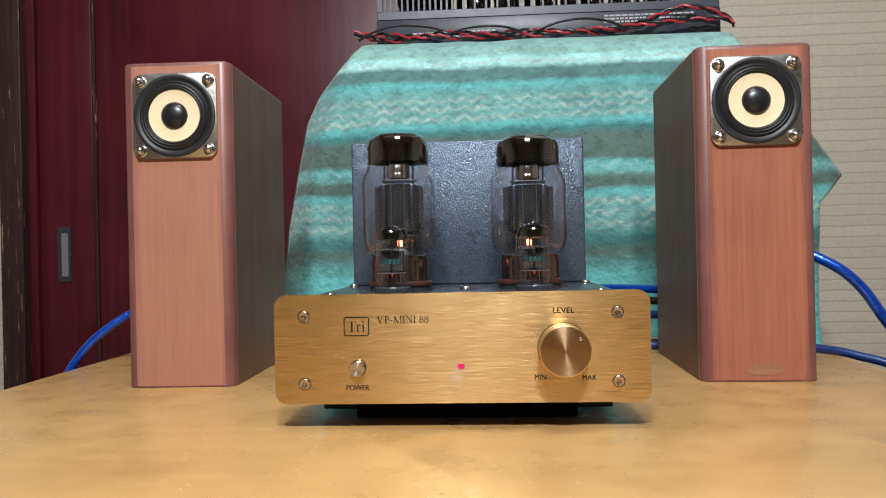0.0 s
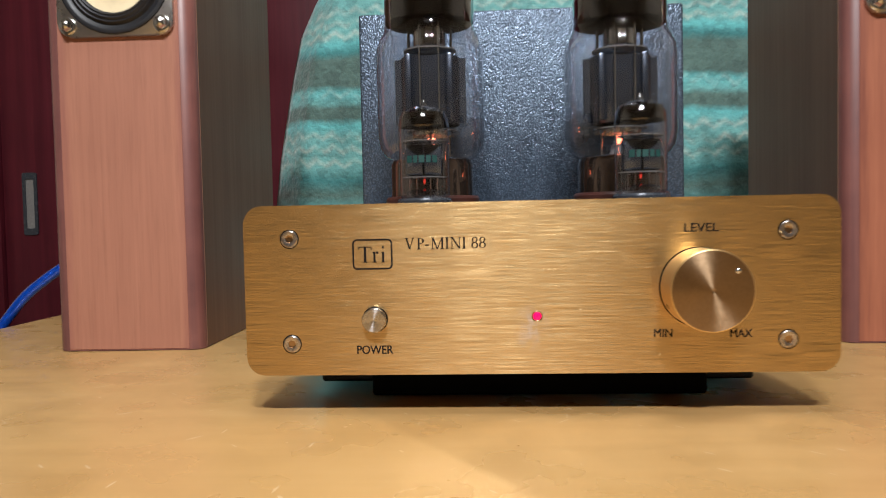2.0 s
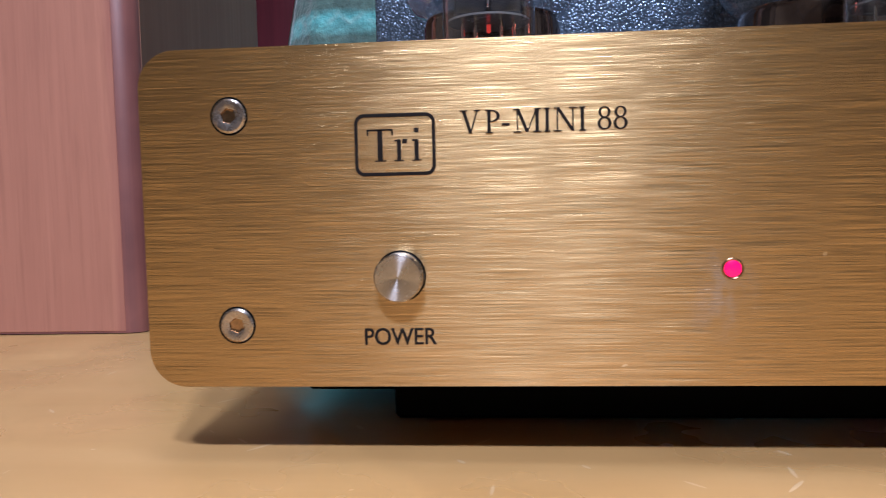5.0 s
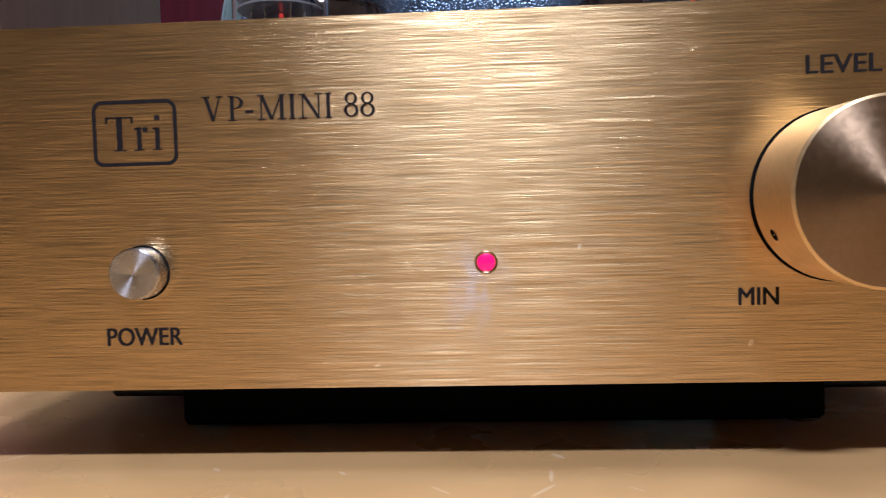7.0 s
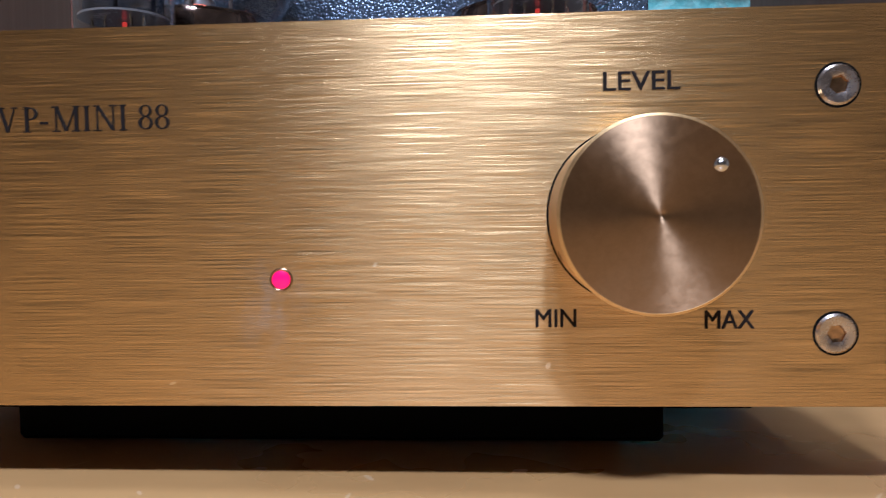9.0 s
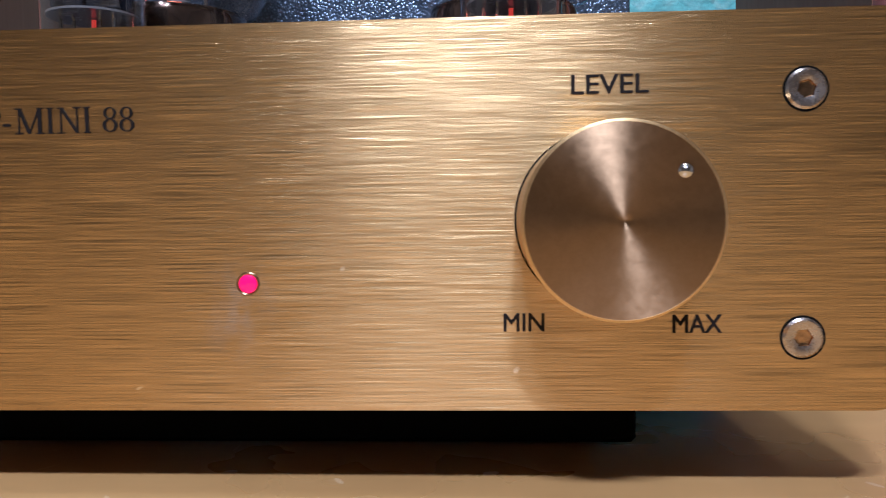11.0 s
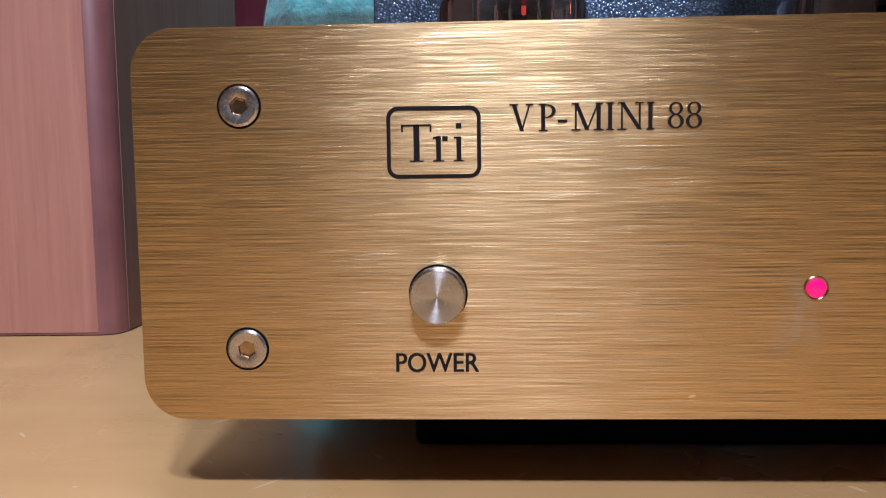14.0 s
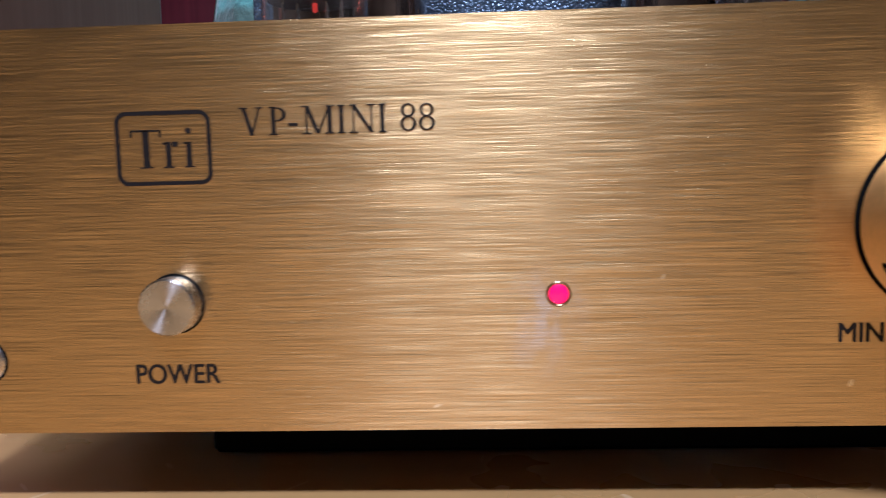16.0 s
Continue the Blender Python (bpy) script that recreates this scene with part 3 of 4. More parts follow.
structure("wall_east", box(1.8, 1.9, -2.4, WALL_Y, FLOOR_Z, CEIL_Z), PLASTER, "plain plastered side wall")
structure("wall_south", box(-1.8, 1.8, -2.4, -2.3, FLOOR_Z, CEIL_Z), PLASTER, "plain plastered wall behind the viewer")
DOOR_L, DOOR_R = -0.884, 0.03
structure("wall_north_left", box(-1.8, DOOR_L - 0.046, WALL_Y, WALL_Y + 0.1, FLOOR_Z, CEIL_Z), PAPER, "cream embossed wallpaper beside the door post")
structure("wall_north_right", box(DOOR_R + 0.046, 1.8, WALL_Y, WALL_Y + 0.1, FLOOR_Z, CEIL_Z), PAPER, "cream embossed wallpaper with long low courses")
structure("wall_north_above", box(DOOR_L - 0.046, DOOR_R + 0.046, WALL_Y, WALL_Y + 0.1, 1.30, CEIL_Z), PAPER, "cream embossed wallpaper above the door")
structure("trim_post_left", box(DOOR_L - 0.046, DOOR_L, WALL_Y - 0.014, WALL_Y + 0.1, FLOOR_Z, 1.30, 0.002, 2), WORN_POST, "dark worn wooden door post with pale chips")
structure("trim_post_right", box(DOOR_R, DOOR_R + 0.046, WALL_Y - 0.014, WALL_Y + 0.1, FLOOR_Z, 1.30, 0.002, 2), WORN_POST, "dark worn wooden door post with pale chips")


def sliding_door():
    door = tagged(new("door_1"), "dark red lacquered sliding door, closed and worn along its edges", "door", "", "structure")
    y0, y1 = WALL_Y + 0.012, WALL_Y + 0.045
    top = 1.30
    cuts = [DOOR_L, -0.866, -0.752, DOOR_R]
    part("door_stile", box(cuts[0], cuts[1] - 0.0015, y0 - 0.006, y1, FLOOR_Z + 0.005, top, 0.0015, 2), LACQUER, door)
    part("door_stile", box(cuts[1] + 0.0015, cuts[2] - 0.003, y0, y1, FLOOR_Z + 0.005, top, 0.002, 2), LACQUER, door)
    part("door_panel", box(cuts[2] + 0.003, cuts[3], y0 + 0.006, y1, FLOOR_Z + 0.005, top, 0.002, 2), LACQUER, door)
    part("door_groove", box(cuts[2] - 0.003, cuts[2] + 0.003, y0 + 0.003, y1, FLOOR_Z + 0.005, top), WORN_POST, door, "rubbed brown groove")
    rim = rounded_rect(0.026, 0.108, 0.004)
    pull = part("finger_pull", slab(rim, -0.003, 0.002, hole=rounded_rect(0.015, 0.086, 0.003)), CHASSIS, door, "dark metal recessed finger pull")
    pull.location = (-0.815, y0, 0.116)
    cup = part("finger_cup", box(-0.0075, 0.0075, -0.001, -0.0005, -0.043, 0.043), MICA, door, "dull worn brown recess")
    cup.location = (-0.815, y0, 0.116)


sliding_door()


def hanging_lamp():
    lamp = thing("hanging_lamp", "plain white hanging lamp with two bright bulbs over a table", "lamp")
    part("housing", box(LAMP_X - 0.20, LAMP_X + 0.20, LAMP_Y - 0.16, LAMP_Y + 0.06, LAMP_Z + 0.095, LAMP_Z + 0.125, 0.008), CEILING, lamp)
    part("rod", lathe([(0, 0), (0.006, 0), (0.006, 1), (0, 1)], 12), CEILING, lamp, at=Matrix.Translation((LAMP_X, LAMP_Y - 0.06, LAMP_Z + 0.125)) @ Matrix.Diagonal((1, 1, CEIL_Z - LAMP_Z - 0.126, 1)))


hanging_lamp()
room_lamp = thing("ceiling_lamp", "round white ceiling lamp", "lamp")
part("housing", lathe([(0, 0), (0.24, 0), (0.25, 0.02), (0.25, 0.06), (0, 0.06)], 48), CEILING, room_lamp, at=pose(ROOM_X, ROOM_Y, CEIL_Z - 0.062))


# ---------------------------------------------------------------- the table
def table():
    t = thing("table", "honey-coloured varnished wooden table, scratched and dented", "table")
    outline = [(x, y) for x, y in rounded_rect(0.742, 1.06, 0.012, 5)]
    bm = slab(outline, 0.0, 0.028, 0.002)
    bm.transform(Matrix.Translation((-0.019, -0.07, 0)) @ Matrix.Rotation(radians(-90), 4, "X"))
    part("tabletop", bm, TABLE, t)
    for x in (-0.34, 0.30):
        for y in (-0.55, 0.41):
            part("leg", box(x - 0.022, x + 0.022, y - 0.022, y + 0.022, FLOOR_Z, -0.028, 0.003), POST, t)
    for y in (-0.55, 0.41):
        part("apron", box(-0.318, 0.278, y - 0.01, y + 0.01, -0.09, -0.028, 0.002), POST, t)


table()


# ---------------------------------------------------------------- the amplifier
PX, PZ0, PZ1 = 0.0005, 0.0164, 0.0836
SCREW_X, SCREW_Z = 0.0955, (0.0289, 0.0704)
KNOB_X, KNOB_Z = 0.0626, 0.0493


def hexagon(r):
    return lambda a: r * math.cos(math.pi / 6) / math.cos((a + math.pi / 6) % (math.pi / 3) - math.pi / 6)


def stroke(xa, za, xb, zb, wide):
    """A slanted stroke between two heights, cut off level, as an outline in x and z."""
    return [(xa - wide / 2, za), (xa + wide / 2, za), (xb + wide / 2, zb), (xb - wide / 2, zb)]


def serif_glyph(ch, x0, x1, z0, z1, y=-0.00012):
    """One printed roman capital or figure with thick and thin strokes and thin serifs."""
    w, h, mid = x1 - x0, z1 - z0, (x0 + x1) / 2
    thick, thin, foot = 0.00064, 0.00027, 0.00019
    outlines, feet = [], []
    if ch == "V":
        outlines = [stroke(x0 + 0.20 * w, z1, mid + 0.02 * w, z0, thick), stroke(x1 - 0.17 * w, z1, mid + 0.02 * w, z0, thin)]
        feet = [(x0 + 0.20 * w, z1, 0.36 * w), (x1 - 0.17 * w, z1, 0.30 * w)]
    elif ch == "-":
        outlines = [[(x0, z0 + 0.30 * h), (x1, z0 + 0.30 * h), (x1, z0 + 0.40 * h), (x0, z0 + 0.40 * h)]]
    elif ch == "I":
        outlines = [stroke(mid, z0, mid, z1, thick)]
        feet = [(mid, z0, w), (mid, z1, w)]
    elif ch == "M":
        outlines = [stroke(x0 + 0.14 * w, z0, x0 + 0.14 * w, z1, thin), stroke(x0 + 0.16 * w, z1, mid, z0, thick), stroke(x1 - 0.16 * w, z1, mid, z0, thin), stroke(x1 - 0.14 * w, z0, x1 - 0.14 * w, z1, thick)]
        feet = [(x0 + 0.14 * w, z0, 0.28 * w), (x1 - 0.14 * w, z0, 0.30 * w), (x0 + 0.12 * w, z1, 0.24 * w), (x1 - 0.12 * w, z1, 0.24 * w)]
    elif ch == "N":
        outlines = [stroke(x0 + 0.16 * w, z0, x0 + 0.16 * w, z1, thin), stroke(x0 + 0.18 * w, z1, x1 - 0.16 * w, z0, thick), stroke(x1 - 0.16 * w, z0, x1 - 0.16 * w, z1, thin)]
        feet = [(x0 + 0.16 * w, z0, 0.34 * w), (x0 + 0.14 * w, z1, 0.28 * w), (x1 - 0.16 * w, z1, 0.34 * w)]
    elif ch == "P":
        outlines = [stroke(x0 + 0.26 * w, z0, x0 + 0.26 * w, z1, thick)]
        feet = [(x0 + 0.26 * w, z0, 0.52 * w), (x0 + 0.20 * w, z1, 0.40 * w)]
    bm = bmesh.new()
    for i, pts in enumerate(outlines):
        join(bm, slab(pts, y - 0.00002 * i, -0.00002))
    for fx, fz, wide in feet:
        join(bm, box(fx - wide / 2, fx + wide / 2, y - 0.00009, -0.00002, fz - foot / 2, fz + foot / 2))
    rings = {"8": ((mid, z0 + 0.27 * h, 0.50 * w, 0.27 * h, 0.60), (mid, z0 + 0.76 * h, 0.43 * w, 0.24 * h, 0.60)), "P": ((x0 + 0.45 * w, z0 + 0.74 * h, 0.55 * w, 0.26 * h, 0.62),)}.get(ch, ())
    for i, (cx, cz, rx, rz, core) in enumerate(rings):
        turns = [2 * math.pi * k / 28 for k in range(28)]
        outer = [(cx + rx * math.cos(q), cz + rz * math.sin(q)) for q in turns]
        inner = [(cx + rx * core * math.cos(q), cz + rz * 0.84 * math.sin(q)) for q in turns]
        if ch == "P":
            outer, inner = ([(max(px, x0 + 0.30 * w), pz) for px, pz in ring] for ring in (outer, inner))
        join(bm, slab(outer, y - 0.00006 - 0.00002 * i, -0.00002, hole=inner))
    return bm


def amplifier():
    amp = thing("tube_amplifier", "small tube amplifier with brushed gold front on a wooden table", "amplifier")
    w, h = 0.2288, PZ1 - PZ0
    bm = slab(rounded_rect(w, h, 0.0075, 10), 0.0, 0.006, 0.0003)
    bm.transform(Matrix.Translation((PX, 0, (PZ0 + PZ1) / 2)))
    part("front_panel", bm, GOLD, amp, "brushed gold front panel with rounded corners")
    # body
    part("chassis", box(-0.097, 0.101, 0.0061, 0.285, 0.0165, 0.0815, 0.0012, 2), CHASSIS, amp, "dark grey enamelled chassis")
    part("transformer_cover", box(-0.0925, 0.0965, 0.157, 0.270, 0.0816, 0.1985, 0.0016, 3), HAMMER, amp, "grey hammertone transformer cover")
    # the pan's deep shade is put into its black
    part("bottom_pan", box(-0.069, 0.074, 0.031, 0.0495, 0.0008, 0.0164, 0.001, 1), SHADE_BLACK, amp, "recessed bottom pan, blackened for the shade under it")
    # added plate, stands in for the dark shadow beneath the chassis
    part("under_shade_plate", box(-0.0955, 0.0995, 0.050, 0.280, 0.0030, 0.0164, 0.001, 1), RUBBER, amp, "black plate added to deepen the shade under the chassis")
    for x in (-0.055, 0.060):
        for y in (0.042, 0.272):
            part("foot", lathe([(0, 0), (0.0065, 0), (0.0070, 0.001), (0.0070, 0.0028), (0, 0.0029)], 24), RUBBER, amp, at=pose(x, y, 0))
    for x, y in ((-0.083, 0.022), (0.089, 0.022), (0.002, 0.075), (-0.0905, 0.146), (0.0945, 0.146)):
        part("top_screw", lathe([(0.0034, 0), (0.0034, 0.0006), (0.0028, 0.0018), (0.0014, 0.0025), (0, 0.0026)], 16), STEEL, amp, at=pose(x, y, 0.0815))
    # socket-head screws in their counterbores
    for x in (-SCREW_X, SCREW_X):
        for z in SCREW_Z:
            s = part("panel_screw", facing(lathe([(0.0034, -0.0004), (0.0034, 0.0002), (0.0030, 0.0006), (0.0022, 0.0006), (hexagon(0.00160), 0.00045)], 36), 0, 0, 0), STEEL, amp,
                     "steel socket-head screw", pose(x, 0, z, 0, random.uniform(0, 60), 0))
            part("hex_recess", facing(lathe([(hexagon(0.00160), 0.00045), (hexagon(0.00146), 0.0001), (hexagon(0.0012), 0.00006), (0.0006, 0.00004), (0, 0.0001)], 36), 0, 0, 0), HEX_SHADE, s, "hexagonal recess of the screw, darkened for its shade")
            part("counterbore", facing(lathe([(0.00378, 0.00005), (0.0030, 0.0001), (0.0030, -0.0002)], 36), x, 0, z), SHADE_BLACK, amp)
    # power button
    b = part("power_button", facing(lathe([(0.0047, 0), (0.0047, 0.0037), (0.0044, 0.0041), (0.0004, 0.00412), (0, 0.00405)], 48), 0, 0, 0), STEEL_SPUN, amp, "spun steel push button", pose(-0.0623, 0, 0.0383))
    part("button_gap", facing(lathe([(0.00505, 0.00005), (0.0046, 0.0001)], 40), 0, 0, 0), SHADE_BLACK, b)
    # volume knob
    k = part("volume_knob", facing(lathe([(0.0140, 0.0008), (0.0148, 0.0009), (0.0150, 0.0012), (0.0150, 0.0175), (0.0146, 0.0179), (0.0141, 0.0179), (0.0138, 0.0172), (0, 0.0172)], 96), 0, 0, 0), GOLD_LIT, amp, "spun gold volume knob", pose(KNOB_X, 0, KNOB_Z))
    part("knob_face", facing(lathe([(0.0145 * q, 0.0179 + 0.0006 * (1 - q * q)) for q in (1.0, 0.9, 0.8, 0.65, 0.5, 0.35, 0.2, 0.1, 0.03)] + [(0, 0.0183)], 96), 0, 0, 0), GOLD_SPUN, k, "spun gold face, coloured darker than the lit side")
    part("knob_gap", facing(lathe([(0.0153, 0.00005), (0.0142, 0.0001), (0.0142, 0.0012)], 60), 0, 0, 0), SHADE_BLACK, k)
    # drilled dot drawn as a raised bright dome, to give it a highlight
    part("index_dot", facing(lathe([(0.0011, 0.01848), (0.0009, 0.01875), (0.0005, 0.0190), (0, 0.0191)], 20), 0.0087, 0, 0.0072), CHROME, k, "small drilled index dot, drawn as a bright dome for its glint")
    a = radians(206)
    hole = lathe([(0.0011, 0.0001), (0.0006, 0.00012), (0, 0.0)], 16)
    hole.transform(Matrix.Translation((0.01495 * math.cos(a), -0.0065, 0.01495 * math.sin(a))) @ Matrix.Rotation(a, 4, "Y").inverted() @ Matrix.Rotation(radians(90), 4, "Y"))
    part("grub_screw_hole", hole, SHADE_BLACK, k)
    # pilot light
    led = part("pilot_light", facing(lathe([(0.00165, -0.0002), (0.0016, 0.0002), (0.0011, 0.0004), (0, 0.0005)], 24), 0.0009, 0, 0.0388), LED, amp, "glowing red pilot light")
    part("bezel", facing(lathe([(0.0021, 0.00003), (0.0019, 0.0002), (0.00168, 0.0001), (0.0016, -0.0002)], 28), 0.0009, 0, 0.0388), GOLD_SPUN, led)
    # print
    for text, x0, x1, z0, z1, wgt in (("POWER", -0.0697, -0.0554, 0.02475, 0.02805, 0.0), ("LEVEL", 0.0570, 0.0699, 0.0703, 0.0735, 0.0), ("MIN", 0.0453, 0.0523, 0.0302, 0.0333, 0.0), ("MAX", 0.0739, 0.0822, 0.0298, 0.0329, 0.0)):
        part("lettering", join(lettering(text, x0, x1 - 0.00014, z0, z1), lettering(text, x0 + 0.00014, x1, z0, z1, -0.00014)), INK, amp, "black printed lettering")
    glyphs = (("V", 0, 44), ("P", 53, 83), ("-", 87, 103), ("M", 111, 167), ("I", 173, 186), ("N", 193, 239), ("I", 244, 257), ("8", 281, 309), ("8", 313, 341))
    for ch, x0, x1 in glyphs:
        part("lettering", serif_glyph(ch, -0.0501 + x0 * 0.000093, -0.0501 + x1 * 0.000093, 0.0656, 0.0699), INK, amp, "black printed lettering")
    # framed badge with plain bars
    badge = slab(rounded_rect(0.0158, 0.0120, 0.0019, 9), -0.00012, -0.00002, hole=rounded_rect(0.0145, 0.0107, 0.0013, 9))
    badge.transform(Matrix.Translation((-0.0627, 0, 0.0639)))
    badge_ob = part("badge_frame", badge, INK, amp, "black rounded badge frame")
    for x, wd, z0, z1 in ((-0.0656, 0.0010, 0.0609, 0.0668), (-0.0656, 0.0050, 0.0666, 0.0669), (-0.0680, 0.0003, 0.0657, 0.0668), (-0.0632, 0.0003, 0.0657, 0.0668), (-0.0656, 0.0023, 0.0607, 0.0609), (-0.0619, 0.0008, 0.0609, 0.0649), (-0.0624, 0.0008, 0.0645, 0.0648), (-0.0608, 0.0009, 0.0641, 0.0649), (-0.0619, 0.0019, 0.0607, 0.0609),
                          (-0.0585, 0.0008, 0.0609, 0.0648), (-0.0590, 0.0007, 0.0645, 0.0648), (-0.0585, 0.0009, 0.0662, 0.0670), (-0.0585, 0.0018, 0.0607, 0.0609)):
        part("badge_bar", box(x - wd / 2, x + wd / 2, -0.00012, -0.00002, z0, z1), INK, badge_ob)
    # tube sockets
    for x in (-0.0450, 0.0478):
        part("socket_collar", lathe([(0.0222, 0), (0.0222, 0.0032), (0, 0.0032)], 40), CHASSIS, amp, at=pose(x, 0.085, 0.0816))
        part("tube_socket", lathe([(0.0215, 0.0033), (0.0232, 0.0034), (0.0232, 0.0052), (0.0224, 0.0064), (0.0208, 0.0066), (0.0206, 0.0034), (0, 0.0034)], 40), SOCKET, amp, "reddish brown socket ring", pose(x, 0.085, 0.0816))
    for x in (-0.0450, 0.0485):
        part("small_socket", lathe([(0.0120, 0), (0.0120, 0.0036), (0.0112, 0.0046), (0, 0.0046)], 32), CHASSIS, amp, at=pose(x, 0.039, 0.0816))


amplifier()


# ---------------------------------------------------------------- vacuum tubes
def oval(r, squash):
    return lambda a: r * (1 - squash * math.sin(a) ** 2)


def big_tube(at):
    t = thing("power_tube", "large clear glass power tube with dark mirrored dome and glowing heater", "vacuum tube", "power tubes", at)
    glass = lathe([(0.0185, 0.0205), (0.0225, 0.0225), (0.0252, 0.0265), (0.0264, 0.0325), (0.0265, 0.072), (0.0262, 0.076), (0.0246, 0.0800), (0.0226, 0.0835), (0.0221, 0.087), (0.0221, 0.0995), (0.0205, 0.1045), (0.0165, 0.1073), (0.008, 0.1082), (0, 0.1083)], 56)
    g = part("glass_envelope", glass, GLASS, t, "clear glass bulb")
    part("getter_dome", lathe([(0.0216, 0.0880), (0.0217, 0.0992), (0.0201, 0.1040), (0.0162, 0.1067), (0.008, 0.1076), (0, 0.1077)], 56), GETTER, t, "dark mirrored getter dome")
    part("base", lathe([(0.0200, 0.0), (0.0204, 0.0006), (0.0204, 0.0185), (0.0196, 0.0208), (0.0178, 0.0215), (0, 0.0215)], 48), BAKELITE, t, "glossy dark brown base")
    part("anode", join(lathe([(oval(0.0140, 0.35), 0.038), (oval(0.0145, 0.35), 0.039), (oval(0.0145, 0.35), 0.0715), (oval(0.0135, 0.35), 0.072), (0, 0.072)], 40), join(box(-0.0175, -0.0125, -0.0008, 0.0008, 0.039, 0.071), box(0.0125, 0.0175, -0.0008, 0.0008, 0.039, 0.071))), ANODE, t, "dark grey anode plates")
    for x in (-0.0100, 0.0100):
        part("anode_rib", box(x - 0.0016, x + 0.0016, -0.0112, -0.0050, 0.039, 0.072, 0.0007, 2), ANODE, t)
    for x in (-0.0042, 0.0050):
        part("support_rod", lathe([(0, 0.0355), (0.0004, 0.0355), (0.0004, 0.0880), (0, 0.0880)], 10), CHROME, t).location = (x, -0.0118, 0)
    part("mica_disc", lathe([(0, 0.0745), (0.0130, 0.0745), (0.0130, 0.0751), (0, 0.0751)], 32), MICA, t)
    part("mica_disc", lathe([(0, 0.0352), (0.0125, 0.0352), (0.0125, 0.0358), (0, 0.0358)], 32), MICA, t)
    part("getter_ring", lathe([(0.0065, 0.077), (0.0082, 0.077), (0.0082, 0.0865), (0.0065, 0.0865), (0.0065, 0.077)], 32), CHROME, t)
    for x in (-0.0105, 0.0105):
        part("support_rod", lathe([(0, 0.072), (0.0007, 0.072), (0.0007, 0.0900), (0, 0.0900)], 8), CHROME, t, at=None).location = (x, 0, 0)
    for x, y in ((-0.009, 0), (0.009, 0), (0.0, -0.007)):
        part("lead_wire", lathe([(0, 0.0215), (0.0006, 0.0215), (0.0006, 0.0355), (0, 0.0355)], 8), CHROME, t).location = (x, y, 0)
    part("stem", lathe([(0.0065, 0.0216), (0.0050, 0.0240), (0.0040, 0.0275), (0, 0.0280)], 28), MICA, t)
    part("heat_shield", lathe([(0.0095, 0.0330), (0.0098, 0.0350), (0.0060, 0.0351)], 28), ZINC, t, "bright shield above the heater")
    part("heater", lathe([(0, 0.0280), (0.0017, 0.0280), (0.0019, 0.0318), (0, 0.0325)], 14), HEATER, t, "glowing orange heater")
    return t


def small_tube(at):
    t = thing("preamp_tube", "small clear glass preamplifier tube with faint teal print", "vacuum tube", "preamp tubes", at)
    part("glass_envelope", lathe([(0.0100, 0.0), (0.0110, 0.0014), (0.0111, 0.033), (0.0108, 0.0365), (0.0095, 0.0395), (0.0065, 0.0412), (0.0028, 0.0420), (0.0017, 0.0430), (0.0008, 0.0452), (0, 0.0462)], 40), GLASS, t, "clear glass bulb with a drawn tip")
    part("getter_dome", lathe([(0.0107, 0.0328), (0.0106, 0.0342), (0.0104, 0.0362), (0.0091, 0.0390), (0.0062, 0.0406), (0.0026, 0.0414), (0, 0.0416)], 40), GETTER, t, "dark mirrored getter dome")
    for x in (-0.0041, 0.0041):
        part("anode", box(x - 0.0038, x + 0.0038, -0.0042, 0.0042, 0.0105, 0.0245, 0.0008, 2), ANODE, t, "dark grey anode box")
    part("mica_disc", lathe([(0, 0.0258), (0.0098, 0.0258), (0.0098, 0.0262), (0, 0.0262)], 28), MICA, t)
    part("mica_disc", lathe([(0, 0.0092), (0.0098, 0.0092), (0.0098, 0.0097), (0, 0.0097)], 28), MICA, t)
    part("heater", lathe([(0, 0.0066), (0.0005, 0.0070), (0.0005, 0.0088), (0, 0.0088)], 10), HEATER_DIM, t, "dull red heater")
    part("pin_base", lathe([(0.0092, 0.0002), (0.0092, 0.0026), (0.006, 0.0040), (0, 0.0042)], 28), GLASS, t)
    for x in (-0.006, -0.003, 0.003, 0.006):
        part("lead_wire", lathe([(0, 0.001), (0.0004, 0.001), (0.0004, 0.0095), (0, 0.0095)], 6), CHROME, t).location = (x, -0.003, 0)
    for i, (a0, a1) in enumerate(((-0.62, -0.40), (-0.34, -0.18), (-0.12, 0.10), (0.16, 0.34), (0.40, 0.60))):
        bm = bmesh.new()
        rows = []
        for k in range(4):
            a = a0 + (a1 - a0) * k / 3
            rows.append([bm.verts.new((0.01122 * math.sin(a), -0.01122 * math.cos(a), z)) for z in (0.0158, 0.0190)])
        for k in range(3):
            bm.faces.new((rows[k][0], rows[k + 1][0], rows[k + 1][1], rows[k][1]))
        part("print_bar", bm, TEAL_PRINT, t, "worn teal printed bar")
    return t


big = big_tube(pose(-0.0450, 0.085, 0.0850))
copy_thing(big, pose(0.0478, 0.085, 0.0850) @ Matrix.Diagonal((1.02, 1.02, 0.962, 1)))
small = small_tube(pose(-0.0450, 0.039, 0.0863) @ Matrix.Diagonal((1, 1, 0.945, 1)))
copy_thing(small, pose(0.0485, 0.039, 0.0863))


# ---------------------------------------------------------------- loudspeakers
SPK_W, SPK_D = 0.0905, 0.180


